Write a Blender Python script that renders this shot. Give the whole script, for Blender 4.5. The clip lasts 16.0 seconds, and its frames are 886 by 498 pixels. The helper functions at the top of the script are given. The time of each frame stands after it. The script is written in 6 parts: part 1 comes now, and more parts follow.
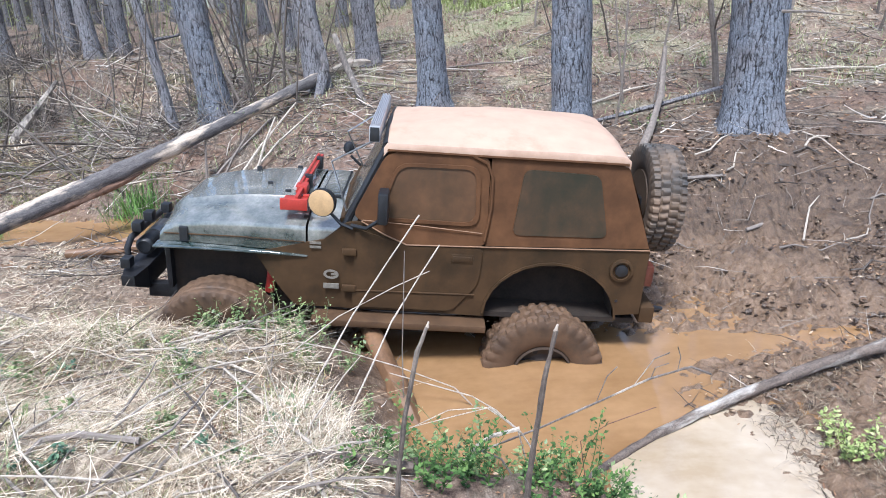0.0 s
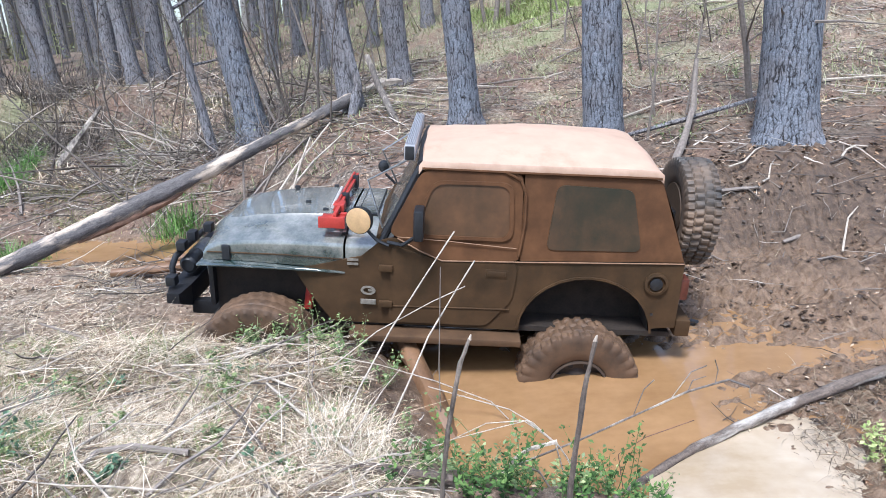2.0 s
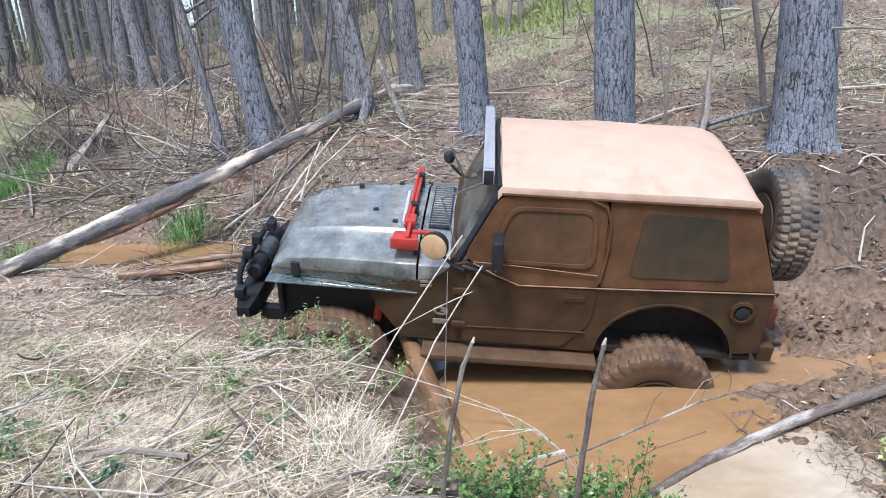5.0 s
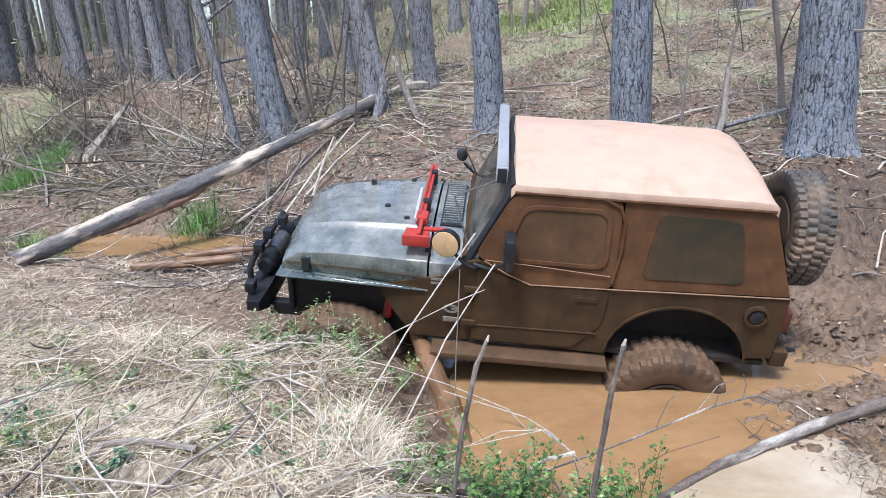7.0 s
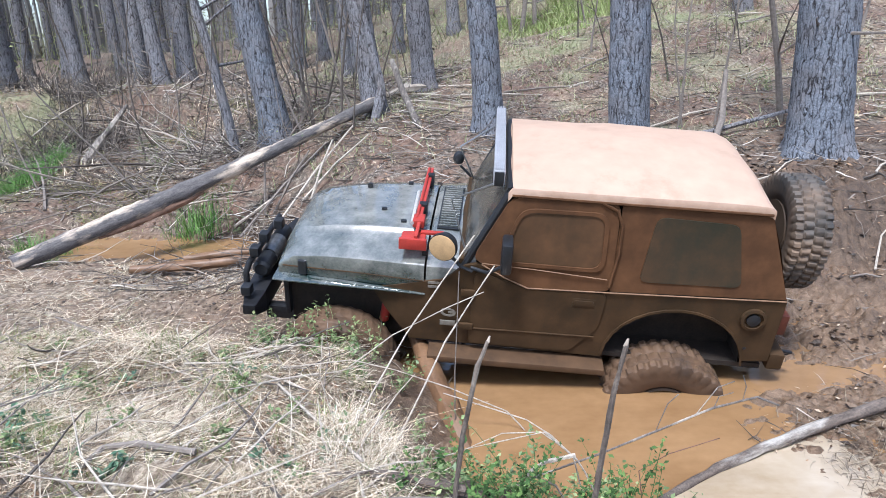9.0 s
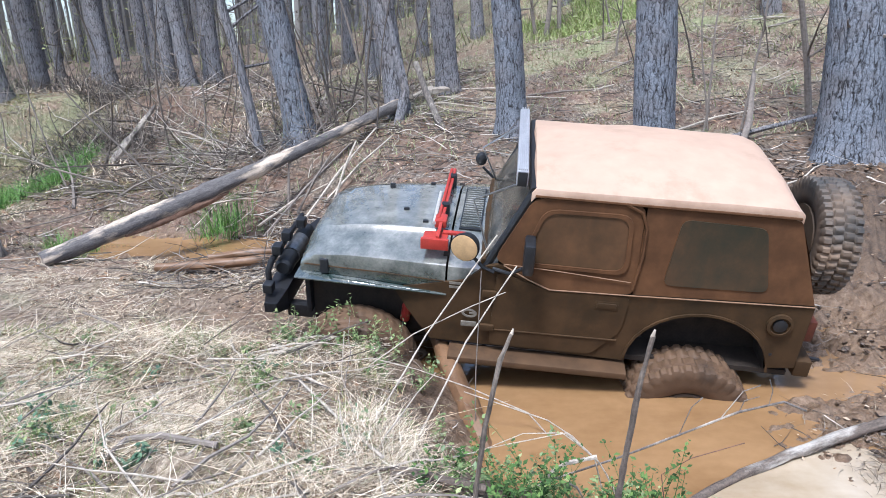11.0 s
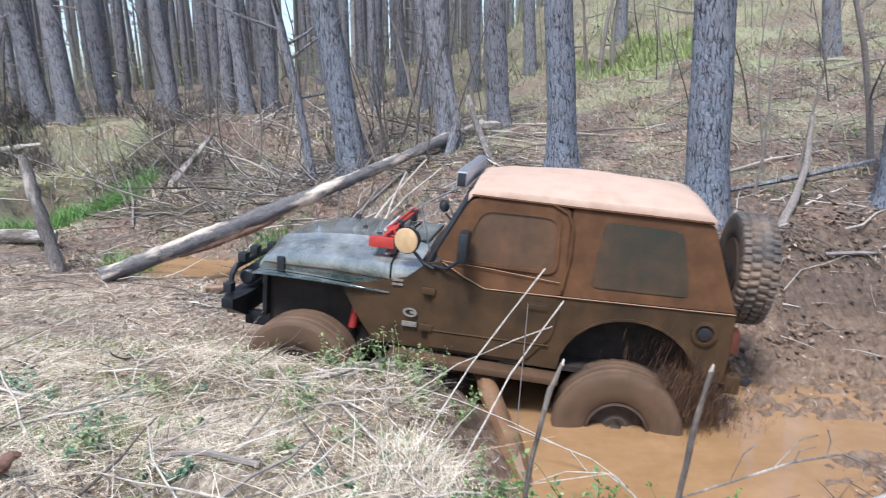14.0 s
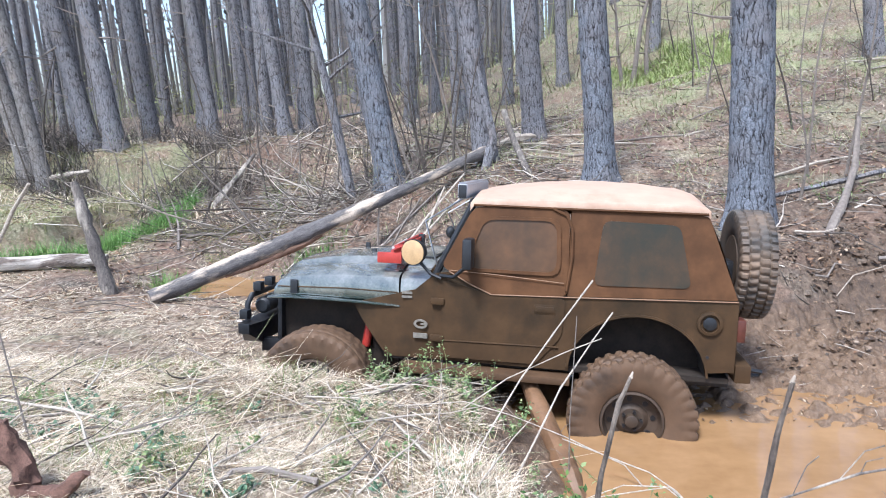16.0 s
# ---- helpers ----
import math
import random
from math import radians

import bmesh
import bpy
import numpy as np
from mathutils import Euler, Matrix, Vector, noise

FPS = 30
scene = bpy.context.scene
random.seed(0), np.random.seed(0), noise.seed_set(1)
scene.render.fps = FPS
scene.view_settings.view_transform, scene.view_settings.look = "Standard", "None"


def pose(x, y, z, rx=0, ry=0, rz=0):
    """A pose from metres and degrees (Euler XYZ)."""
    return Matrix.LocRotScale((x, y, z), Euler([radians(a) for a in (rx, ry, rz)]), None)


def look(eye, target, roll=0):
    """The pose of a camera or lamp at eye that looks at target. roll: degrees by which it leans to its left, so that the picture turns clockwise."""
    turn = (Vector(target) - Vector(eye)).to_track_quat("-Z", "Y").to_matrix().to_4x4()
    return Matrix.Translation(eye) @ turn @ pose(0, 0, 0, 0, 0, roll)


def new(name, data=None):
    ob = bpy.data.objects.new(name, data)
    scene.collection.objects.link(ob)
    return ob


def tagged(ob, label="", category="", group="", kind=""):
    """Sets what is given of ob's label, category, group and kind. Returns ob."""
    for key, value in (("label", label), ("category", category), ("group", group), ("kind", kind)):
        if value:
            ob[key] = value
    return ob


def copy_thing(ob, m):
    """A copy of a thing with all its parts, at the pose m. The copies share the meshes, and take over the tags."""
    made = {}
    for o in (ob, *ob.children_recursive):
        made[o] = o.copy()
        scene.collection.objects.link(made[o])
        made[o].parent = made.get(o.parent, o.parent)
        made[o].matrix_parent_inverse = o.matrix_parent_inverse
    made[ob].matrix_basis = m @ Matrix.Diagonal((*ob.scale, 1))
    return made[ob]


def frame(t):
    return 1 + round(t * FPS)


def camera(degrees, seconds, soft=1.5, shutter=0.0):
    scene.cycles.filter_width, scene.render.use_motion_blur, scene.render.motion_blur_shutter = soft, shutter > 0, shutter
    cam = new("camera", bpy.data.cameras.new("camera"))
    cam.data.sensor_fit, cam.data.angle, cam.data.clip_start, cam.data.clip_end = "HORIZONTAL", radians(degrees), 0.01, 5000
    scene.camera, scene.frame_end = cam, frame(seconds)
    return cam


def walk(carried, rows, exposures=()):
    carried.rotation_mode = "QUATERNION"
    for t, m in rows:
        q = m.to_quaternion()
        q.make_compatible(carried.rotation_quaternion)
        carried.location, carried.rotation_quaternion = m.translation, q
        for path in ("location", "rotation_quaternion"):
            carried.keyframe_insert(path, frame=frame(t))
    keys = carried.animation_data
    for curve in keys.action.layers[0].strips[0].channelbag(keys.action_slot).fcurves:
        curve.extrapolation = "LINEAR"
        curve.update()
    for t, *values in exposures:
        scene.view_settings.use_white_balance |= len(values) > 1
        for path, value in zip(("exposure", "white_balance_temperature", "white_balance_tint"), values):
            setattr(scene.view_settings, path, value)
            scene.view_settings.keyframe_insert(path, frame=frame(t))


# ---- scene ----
cam = camera(66, 16.0, soft=0.7, shutter=0.45)
ROWS = [
    (0, 0.016, -0.002, 2.541, 71.29, 1.63, -5.03),
    (0.5, 0.026, -0.007, 2.538, 70.84, 2.94, -5.22),
    (1, 0.008, -0.025, 2.548, 71.76, 2.54, -3.67),
    (1.5, 0.002, -0.025, 2.55, 72.26, 2.81, -3.14),
    (2, -0.013, -0.072, 2.567, 72.69, 3.05, -2.73),
    (2.5, -0.02, -0.081, 2.572, 72.88, 3.19, -3.04),
    (3, -0.017, -0.074, 2.574, 72.98, 3.56, -3.26),
    (5.5, 0.007, -0.009, 2.517, 73.43, 2.49, -1.19),
    (6, 0.003, -0.01, 2.516, 72.85, 2.81, -0.56),
    (6.5, -0.001, 0.01, 2.512, 72.91, 2.66, -0.62),
    (7, -0.006, 0.012, 2.512, 73.28, 1.87, -0.51),
    (7.5, -0.011, 0.011, 2.512, 73.08, 1.72, -0.07),
    (8, -0.009, 0.007, 2.509, 73.43, 2.54, 0.44),
    (8.5, -0.012, 0.009, 2.506, 73.65, 2.17, 0.03),
    (9, -0.012, 0.015, 2.505, 73.54, 1.92, -0.68),
    (9.5, -0.028, -0.006, 2.503, 75.2, 1.88, 2.94),
    (10, -0.023, -0.004, 2.495, 74.14, 2.16, 0.81),
    (12.5, -0.016, 0.034, 2.455, 73.9, 1.07, 2.09),
    (13, -0.004, 0.01, 2.449, 74.14, 1.45, 2.1),
    (13.5, -0.009, 0.01, 2.434, 74.57, 1.27, 2.98),
    (14, -0.041, 0, 2.46, 76.82, 0.5, 5.39),
    (14.5, -0.082, -0.035, 2.493, 78.73, 1.07, 8.78),
    (15, -0.112, -0.056, 2.503, 80.75, 0.78, 12.27),
    (15.5, -0.104, -0.029, 2.487, 79.47, 1.39, 10.06),
    (16, -0.108, -0.03, 2.474, 78.05, 2.56, 7.93)
]
walk(cam, [(t, pose(x, y, z, rx, ry, rz)) for t, x, y, z, rx, ry, rz in ROWS], exposures=[(0.0, 0.98, 5670, 10), (3.5, 0.96, 5670, 10), (5.3, 0.88, 5670, 10), (14.0, 0.88, 5670, 10), (15.0, 1.1, 5750, 10), (16.0, 1.09, 5650, 10)])

# ---- light ----
world = bpy.data.worlds.new("world")
scene.world = world
world.use_nodes = True
wn = world.node_tree
sky = wn.nodes.new("ShaderNodeTexSky")
sky.sky_type = "NISHITA"
sky.sun_disc = False
sky.sun_elevation = radians(62)
sky.sun_rotation = radians(200)
sky.dust_density = 2.0
sky.air_density = 1.0
cloud = wn.nodes.new("ShaderNodeHueSaturation")
cloud.inputs["Saturation"].default_value = 0.85
wn.links.new(sky.outputs[0], cloud.inputs["Color"])
wn.nodes["Background"].inputs[1].default_value = 0.15
wn.links.new(cloud.outputs[0], wn.nodes["Background"].inputs[0])
sun_data = bpy.data.lights.new("sun", "SUN")
sun_data.energy = 3.1
sun_data.angle = radians(14)
sun_data.color = (1.0, 0.975, 0.945)
sun = new("sun", sun_data)
sun.matrix_world = look((-4, -6, 20), (0, 4, 0))


# ---- materials ----
def shader(name):
    m = bpy.data.materials.new(name)
    m.use_nodes = True
    t = m.node_tree
    return m, t, t.nodes["Principled BSDF"]


def link(t, a, b):
    t.links.new(a, b)


def coords(t):
    c = t.nodes.new("ShaderNodeTexCoord")
    return c.outputs["Object"]


def world_place(t):
    return t.nodes.new("ShaderNodeNewGeometry").outputs["Position"]


def noisy(t, vec, scale, detail=4.0, rough=0.55, stretch=None):
    if stretch:
        mp = t.nodes.new("ShaderNodeMapping")
        mp.inputs["Scale"].default_value = stretch
        link(t, vec, mp.inputs[0])
        vec = mp.outputs[0]
    n = t.nodes.new("ShaderNodeTexNoise")
    n.inputs["Scale"].default_value = scale
    n.inputs["Detail"].default_value = detail
    n.inputs["Roughness"].default_value = rough
    link(t, vec, n.inputs["Vector"])
    return n.outputs["Fac"]


def ramp(t, fac, stops):
    r = t.nodes.new("ShaderNodeValToRGB")
    e = r.color_ramp.elements
    while len(e) < len(stops):
        e.new(0.5)
    for k, (p, c) in enumerate(stops):
        e[k].position = p
        e[k].color = (*c, 1) if len(c) == 3 else c
    link(t, fac, r.inputs[0])
    return r.outputs[0]


def fade(t, fac, lo, hi):
    r = t.nodes.new("ShaderNodeMapRange")
    r.inputs["From Min"].default_value = lo
    r.inputs["From Max"].default_value = hi
    link(t, fac, r.inputs["Value"])
    return r.outputs[0]


def blend(t, fac, a, b, mode="MIX"):
    m = t.nodes.new("ShaderNodeMix")
    m.data_type = "RGBA"
    m.blend_type = mode
    for sock, v in ((m.inputs[0], fac), (m.inputs[6], a), (m.inputs[7], b)):
        if isinstance(v, (int, float)):
            sock.default_value = v
        elif isinstance(v, tuple):
            sock.default_value = (*v, 1)
        else:
            link(t, v, sock)
    return m.outputs[2]


def calc(t, op, a, b=0.0):
    m = t.nodes.new("ShaderNodeMath")
    m.operation = op
    for sock, v in zip(m.inputs, (a, b)):
        if isinstance(v, (int, float)):
            sock.default_value = v
        else:
            link(t, v, sock)
    return m.outputs[0]


def relief(t, bsdf, fac, strength, distance=0.01):
    b = t.nodes.new("ShaderNodeBump")
    b.inputs["Strength"].default_value = strength
    b.inputs["Distance"].default_value = distance
    link(t, fac, b.inputs["Height"])
    link(t, b.outputs[0], bsdf.inputs["Normal"])


def plain(name, base, rough=0.7, metal=0.0, spread=0.25, scale=12.0, bump=0.2):
    """A surface of one colour with grain and blotches."""
    m, t, b = shader(name)
    v = coords(t)
    n1, n2 = noisy(t, v, scale), noisy(t, v, scale * 6)
    f = calc(t, "ADD", calc(t, "MULTIPLY", n1, 0.65), calc(t, "MULTIPLY", n2, 0.35))
    lo, hi = (tuple(max(c * k, 0) for c in base) for k in (1 - spread, 1 + spread))
    link(t, ramp(t, f, [(0.3, lo), (0.7, hi)]), b.inputs["Base Color"])
    b.inputs["Roughness"].default_value = rough
    b.inputs["Metallic"].default_value = metal
    if bump:
        relief(t, b, f, bump)
    return m


def dirty(name, clean, mud, lo, hi, gloss=0.25, mud_rough=0.75, low_z=0.2, high_z=1.0, drips=True, vary=0.22, blot=0.9):
    """Paint or cloth under a film of clay, on the hood also painted sky sheen; the film's share goes from lo at low_z
    to hi at high_z.
    """
    m, t, b = shader(name)
    v = coords(t)
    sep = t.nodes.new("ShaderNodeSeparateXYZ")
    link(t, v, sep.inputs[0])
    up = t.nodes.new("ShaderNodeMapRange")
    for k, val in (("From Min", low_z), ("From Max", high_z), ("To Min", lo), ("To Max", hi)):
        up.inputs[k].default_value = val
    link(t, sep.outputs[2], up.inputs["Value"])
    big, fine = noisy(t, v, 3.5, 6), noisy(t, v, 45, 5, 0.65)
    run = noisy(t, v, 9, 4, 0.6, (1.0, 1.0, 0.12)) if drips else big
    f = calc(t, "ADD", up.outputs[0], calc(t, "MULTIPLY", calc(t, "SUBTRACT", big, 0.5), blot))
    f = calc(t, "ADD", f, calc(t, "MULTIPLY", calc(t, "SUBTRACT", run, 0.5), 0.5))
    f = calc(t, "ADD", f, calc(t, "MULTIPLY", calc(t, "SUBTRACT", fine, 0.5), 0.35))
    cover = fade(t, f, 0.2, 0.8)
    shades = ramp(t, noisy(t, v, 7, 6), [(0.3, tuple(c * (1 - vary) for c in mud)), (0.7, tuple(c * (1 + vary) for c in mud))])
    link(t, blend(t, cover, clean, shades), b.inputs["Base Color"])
    r = t.nodes.new("ShaderNodeMapRange")
    r.inputs["To Min"].default_value = gloss
    r.inputs["To Max"].default_value = mud_rough
    link(t, cover, r.inputs["Value"])
    link(t, r.outputs[0], b.inputs["Roughness"])
    relief(t, b, f, 0.25, 0.006)
    return m


def wet(m):
    b = m.node_tree.nodes["Principled BSDF"]
    b.inputs["Coat Weight"].default_value = 1.0
    b.inputs["Coat Roughness"].default_value = 0.05
    b.inputs["Coat IOR"].default_value = 1.9
    return m


PAINT = dirty("muddy_green_paint", (0.011, 0.011, 0.007), (0.056, 0.031, 0.0135), 0.9, 0.6, 0.3, 0.75)
# pale grey film, heavier on top: dust plus reflected sky put into the colour
HOOD = wet(dirty("green_hood_paint_sheen", (0.02, 0.034, 0.031), (0.25, 0.245, 0.22), 0.25, 0.56, 0.03, 0.16, 0.70, 0.93, False, 0.22, 0.4))
CLOTH = dirty("muddy_soft_top_cloth", (0.057, 0.028, 0.014), (0.095, 0.045, 0.020), 0.75, 0.55, 0.7, 0.8, 0.8, 1.5)
ROOF = dirty("clay_coated_roof_cloth", (0.29, 0.175, 0.11), (0.42, 0.288, 0.205), 0.45, 0.9, 0.6, 0.65, 1.43, 1.52, False, 0.07)
VINYL = dirty("muddy_vinyl_window", (0.05, 0.034, 0.02), (0.088, 0.045, 0.021), 0.65, 0.6, 0.25, 0.5, 0.9, 1.4)
TINT = dirty("smeared_dark_window", (0.026, 0.025, 0.016), (0.075, 0.038, 0.017), 0.5, 0.38, 0.3, 0.7, 0.9, 1.4)
BLACK = plain("black_plastic", (0.012, 0.013, 0.015), 0.45, 0, 0.5, 20, 0.1)
STEELBLACK = plain("black_steel", (0.018, 0.018, 0.02), 0.4, 0.3, 0.5, 20, 0.1)
# near-black: the shade of wheel wells and underside is put into the colour
WELL = plain("shade_dark_recess", (0.02, 0.013, 0.008), 0.9, 0, 0.6, 10, 0.3)
RUBBER = dirty("muddy_tyre_rubber", (0.02, 0.02, 0.02), (0.105, 0.062, 0.035), 0.85, 0.85, 0.5, 0.7, -0.4, 0.4, False)
SPARE = dirty("dusty_tyre_rubber", (0.045, 0.042, 0.038), (0.17, 0.115, 0.075), 0.45, 0.45, 0.6, 0.85, -0.4, 0.4, False)
RED = plain("red_paint", (0.34, 0.035, 0.025), 0.4, 0, 0.25, 15, 0.05)
REDLENS = plain("red_lens", (0.085, 0.024, 0.014), 0.4, 0, 0.4, 20, 0)
AMBER = plain("cream_lamp_cover", (0.46, 0.30, 0.15), 0.35, 0, 0.2, 14, 0.05)
PALE = plain("pale_decal", (0.17, 0.15, 0.12), 0.6, 0, 0.4, 40, 0)
PIPING = plain("tan_piping", (0.24, 0.14, 0.08), 0.7, 0, 0.3, 30, 0.1)
ALU = plain("brushed_aluminium", (0.42, 0.42, 0.44), 0.35, 0.3, 0.2, 25, 0.05)
STEEL = plain("dull_steel", (0.3, 0.3, 0.3), 0.35, 0.9, 0.3, 25, 0.05)
RIM = dirty("mud_filled_rim", (0.02, 0.015, 0.01), (0.05, 0.031, 0.018), 0.8, 0.8, 0.4, 0.7, -0.4, 0.4, False)
STEP = dirty("muddy_step", (0.025, 0.016, 0.01), (0.08, 0.045, 0.023), 0.8, 0.9, 0.5, 0.7, 0.1, 0.3, False)


def glass():
    m, t, b = shader("windscreen_glass")
    v = coords(t)
    link(t, ramp(t, noisy(t, v, 5, 6), [(0.35, (0.05, 0.05, 0.045)), (0.7, (0.2, 0.17, 0.13))]), b.inputs["Base Color"])
    b.inputs["Roughness"].default_value = 0.12
    b.inputs["Alpha"].default_value = 0.75
    return m


GLASS = glass()

JACKSTEEL = plain("scuffed_pale_steel", (0.5, 0.48, 0.45), 0.4, 0.3, 0.25, 25, 0.05)
for m, k in ((PAINT, 0.2), (CLOTH, 0.15), (VINYL, 0.3), (TINT, 0.3), (STEP, 0.25), (RUBBER, 0.35)):
    m.node_tree.nodes["Principled BSDF"].inputs["Specular IOR Level"].default_value = k


# ---- building helpers ----
def mesh_of(name, bm, mat, smooth_faces=False):
    me = bpy.data.meshes.new(name)
    bmesh.ops.recalc_face_normals(bm, faces=bm.faces)
    bm.to_mesh(me)
    bm.free()
    for k in (mat if isinstance(mat, tuple) else (mat,)):
        me.materials.append(k)
    if smooth_faces:
        me.polygons.foreach_set("use_smooth", [True] * len(me.polygons))
        me.set_sharp_from_angle(angle=radians(38))
    return me


def part(name, bm, mat, parent, label="", m=None, smooth_faces=True):
    ob = new(name, mesh_of(name, bm, mat, smooth_faces))
    ob.parent = parent
    if m is not None:
        ob.matrix_basis = m
    return tagged(ob, label)


def add_box(bm, lo, hi, bevel=0.0, m=None):
    c, s = [(a + b) / 2 for a, b in zip(lo, hi)], [b - a for a, b in zip(lo, hi)]
    r = bmesh.ops.create_cube(bm, size=1, matrix=(m or Matrix()) @ Matrix.Translation(c) @ Matrix.Diagonal((*s, 1)))
    if bevel:
        es = list({e for v in r["verts"] for e in v.link_edges})
        bmesh.ops.bevel(bm, geom=es, offset=bevel, segments=2, affect="EDGES", profile=0.6)
    return bm


def boxed(lo, hi, bevel=0.0):
    return add_box(bmesh.new(), lo, hi, bevel)


def add_tube(bm, pts, radii, seg=8, cap=True):
    """A tube along pts; radii is one number or one for each point."""
    pts = [Vector(p) for p in pts]
    if isinstance(radii, (int, float)):
        radii = [radii] * len(pts)
    rings, side = [], None
    for k, p in enumerate(pts):
        d = (pts[min(k + 1, len(pts) - 1)] - pts[max(k - 1, 0)]).normalized()
        if side is None:
            side = d.orthogonal().normalized()
        side = (side - d * side.dot(d)).normalized()
        up = d.cross(side)
        rings.append([bm.verts.new(p + (side * math.cos(a) + up * math.sin(a)) * radii[k]) for a in (2 * math.pi * i / seg for i in range(seg))])
    for a, b in zip(rings, rings[1:]):
        for i in range(seg):
            bm.faces.new((a[i], a[(i + 1) % seg], b[(i + 1) % seg], b[i]))
    if cap:
        bm.faces.new(rings[0][::-1])
        bm.faces.new(rings[-1])
    return bm


def tube(pts, radii, seg=8):
    return add_tube(bmesh.new(), pts, radii, seg)


def rounded(poly, r=0.06, n=4):
    """The corners of a polygon rounded off."""
    out = []
    for k, p in enumerate(poly):
        p, a, b = Vector(p), Vector(poly[k - 1]), Vector(poly[(k + 1) % len(poly)])
        ra = min(r, (a - p).length * 0.45)
        rb = min(r, (b - p).length * 0.45)
        s, e = p + (a - p).normalized() * ra, p + (b - p).normalized() * rb
        for i in range(n + 1):
            u = i / n
            out.append(tuple(s * (1 - u) ** 2 + p * 2 * u * (1 - u) + e * u * u))
    return out


def add_slab(bm, poly, outer, thick):
    """A panel: poly in (x, z), its outer face at y = outer(x, z), thick inwards (towards y = 0)."""
    sgn = 1 if outer(poly[0][0], poly[0][1]) > 0 else -1
    a = [bm.verts.new((x, outer(x, z), z)) for x, z in poly]
    b = [bm.verts.new((x, outer(x, z) - sgn * thick, z)) for x, z in poly]
    n = len(poly)
    bm.faces.new(a)
    bm.faces.new(b[::-1])
    for i in range(n):
        bm.faces.new((a[i], b[i], b[(i + 1) % n], a[(i + 1) % n]))
    return bm


def add_ring_slab(bm, poly, inner, outer, thick):
    """A frame between two polygons of equal length."""
    n = len(poly)
    rows = []
    for pl, dy in ((poly, -thick), (poly, 0), (inner, 0), (inner, -thick)):
        rows.append([bm.verts.new((x, outer(x, z) + (dy if outer(x, z) > 0 else -dy), z)) for x, z in pl])
    for a, b in zip(rows, rows[1:]):
        for i in range(n):
            bm.faces.new((a[i], a[(i + 1) % n], b[(i + 1) % n], b[i]))
    return bm


def add_lathe(bm, profile, seg=40, axis="Y", m=None):
    """A body of revolution: profile of (radius, along the axis)."""
    m = m or Matrix()
    rings = []
    for r, h in profile:
        row = []
        for i in range(seg):
            a = 2 * math.pi * i / seg
            p = (r * math.cos(a), h, r * math.sin(a)) if axis == "Y" else (r * math.cos(a), r * math.sin(a), h) if axis == "Z" else (h, r * math.cos(a), r * math.sin(a))
            row.append(bm.verts.new(m @ Vector(p)))
        rings.append(row)
    for a, b in zip(rings, rings[1:]):
        for i in range(seg):
            bm.faces.new((a[i], a[(i + 1) % seg], b[(i + 1) % seg], b[i]))
    for row in (rings[0], rings[-1]):
        bm.faces.new(row)
    return bm


def add_loft(bm, rows, closed=False):
    vs = [[bm.verts.new(p) for p in row] for row in rows]
    n = len(vs[0])
    for a, b in zip(vs, vs[1:]):
        for i in range(n if closed else n - 1):
            bm.faces.new((a[i], a[(i + 1) % n], b[(i + 1) % n], b[i]))
    return bm


# ---- ground ----
GX = (-14, -7, -4.8, -2.8, -0.7, 0.5, 2.2, 4.2, 9)
GY = (2.6, 3.5, 4.35, 4.9, 6.3, 7.4, 9, 11, 16, 30)
GZ = np.array([
    (.95, .9, .85, .85, .75, .5, -.05, .2, .6),
    (.85, .75, .74, .72, .56, -.1, -.2, .12, .45),
    (.75, .65, .67, .68, .55, -.35, -.25, .1, .4),
    (.65, .5, .5, .24, .22, -.3, -.2, .1, .4),
    (.5, .3, .3, .22, .24, .2, .3, .4, .6),
    (.45, .35, .25, .1, .5, .7, .85, 1.15, 1.3),
    (.6, .5, -.08, -.05, 1.0, 1.15, 1.05, 1.35, 1.7),
    (1.1, .55, .55, 1.15, 1.55, 1.4, 1.4, 1.7, 2.2),
    (1.55, 1.7, 1.8, 1.85, 1.85, 2.1, 2.5, 3.0, 3.7),
    (2.3, 2.3, 2.4, 2.6, 3.0, 3.7, 4.7, 5.4, 6.7)])


def smooth(a, b, v):
    u = min(max((v - a) / (b - a), 0.0), 1.0)
    return u * u * (3 - 2 * u)


def ease(a, b, v):
    u = np.clip((v - a) / (b - a), 0.0, 1.0)
    return u * u * (3 - 2 * u)


def cells(seq, v):
    """For each v the cell of seq that holds it and how far across it lies, eased."""
    seq = np.array(seq, float)
    v = np.clip(v, seq[0], seq[-1])
    i = np.clip(np.searchsorted(seq, v, side="right") - 1, 0, len(seq) - 2)
    u = (v - seq[i]) / (seq[i + 1] - seq[i])
    return i, u * 0.4 + 0.6 * u * u * (3 - 2 * u)


WATER_Z = 0.12
SHORE_Y = (2.4, 2.8, 3.1, 3.3, 3.54, 3.64, 3.9, 4.2, 4.32, 4.45, 4.56, 4.63, 4.72, 5.0, 5.3, 5.7, 6.4)
SHORE_X = (2.15, 2.17, 2.18, 2.13, 1.95, 1.88, 1.91, 2.09, 2.57, 2.95, 3.13, 2.9, 2.5, 2.3, 2.4, 2.3, 2.0)


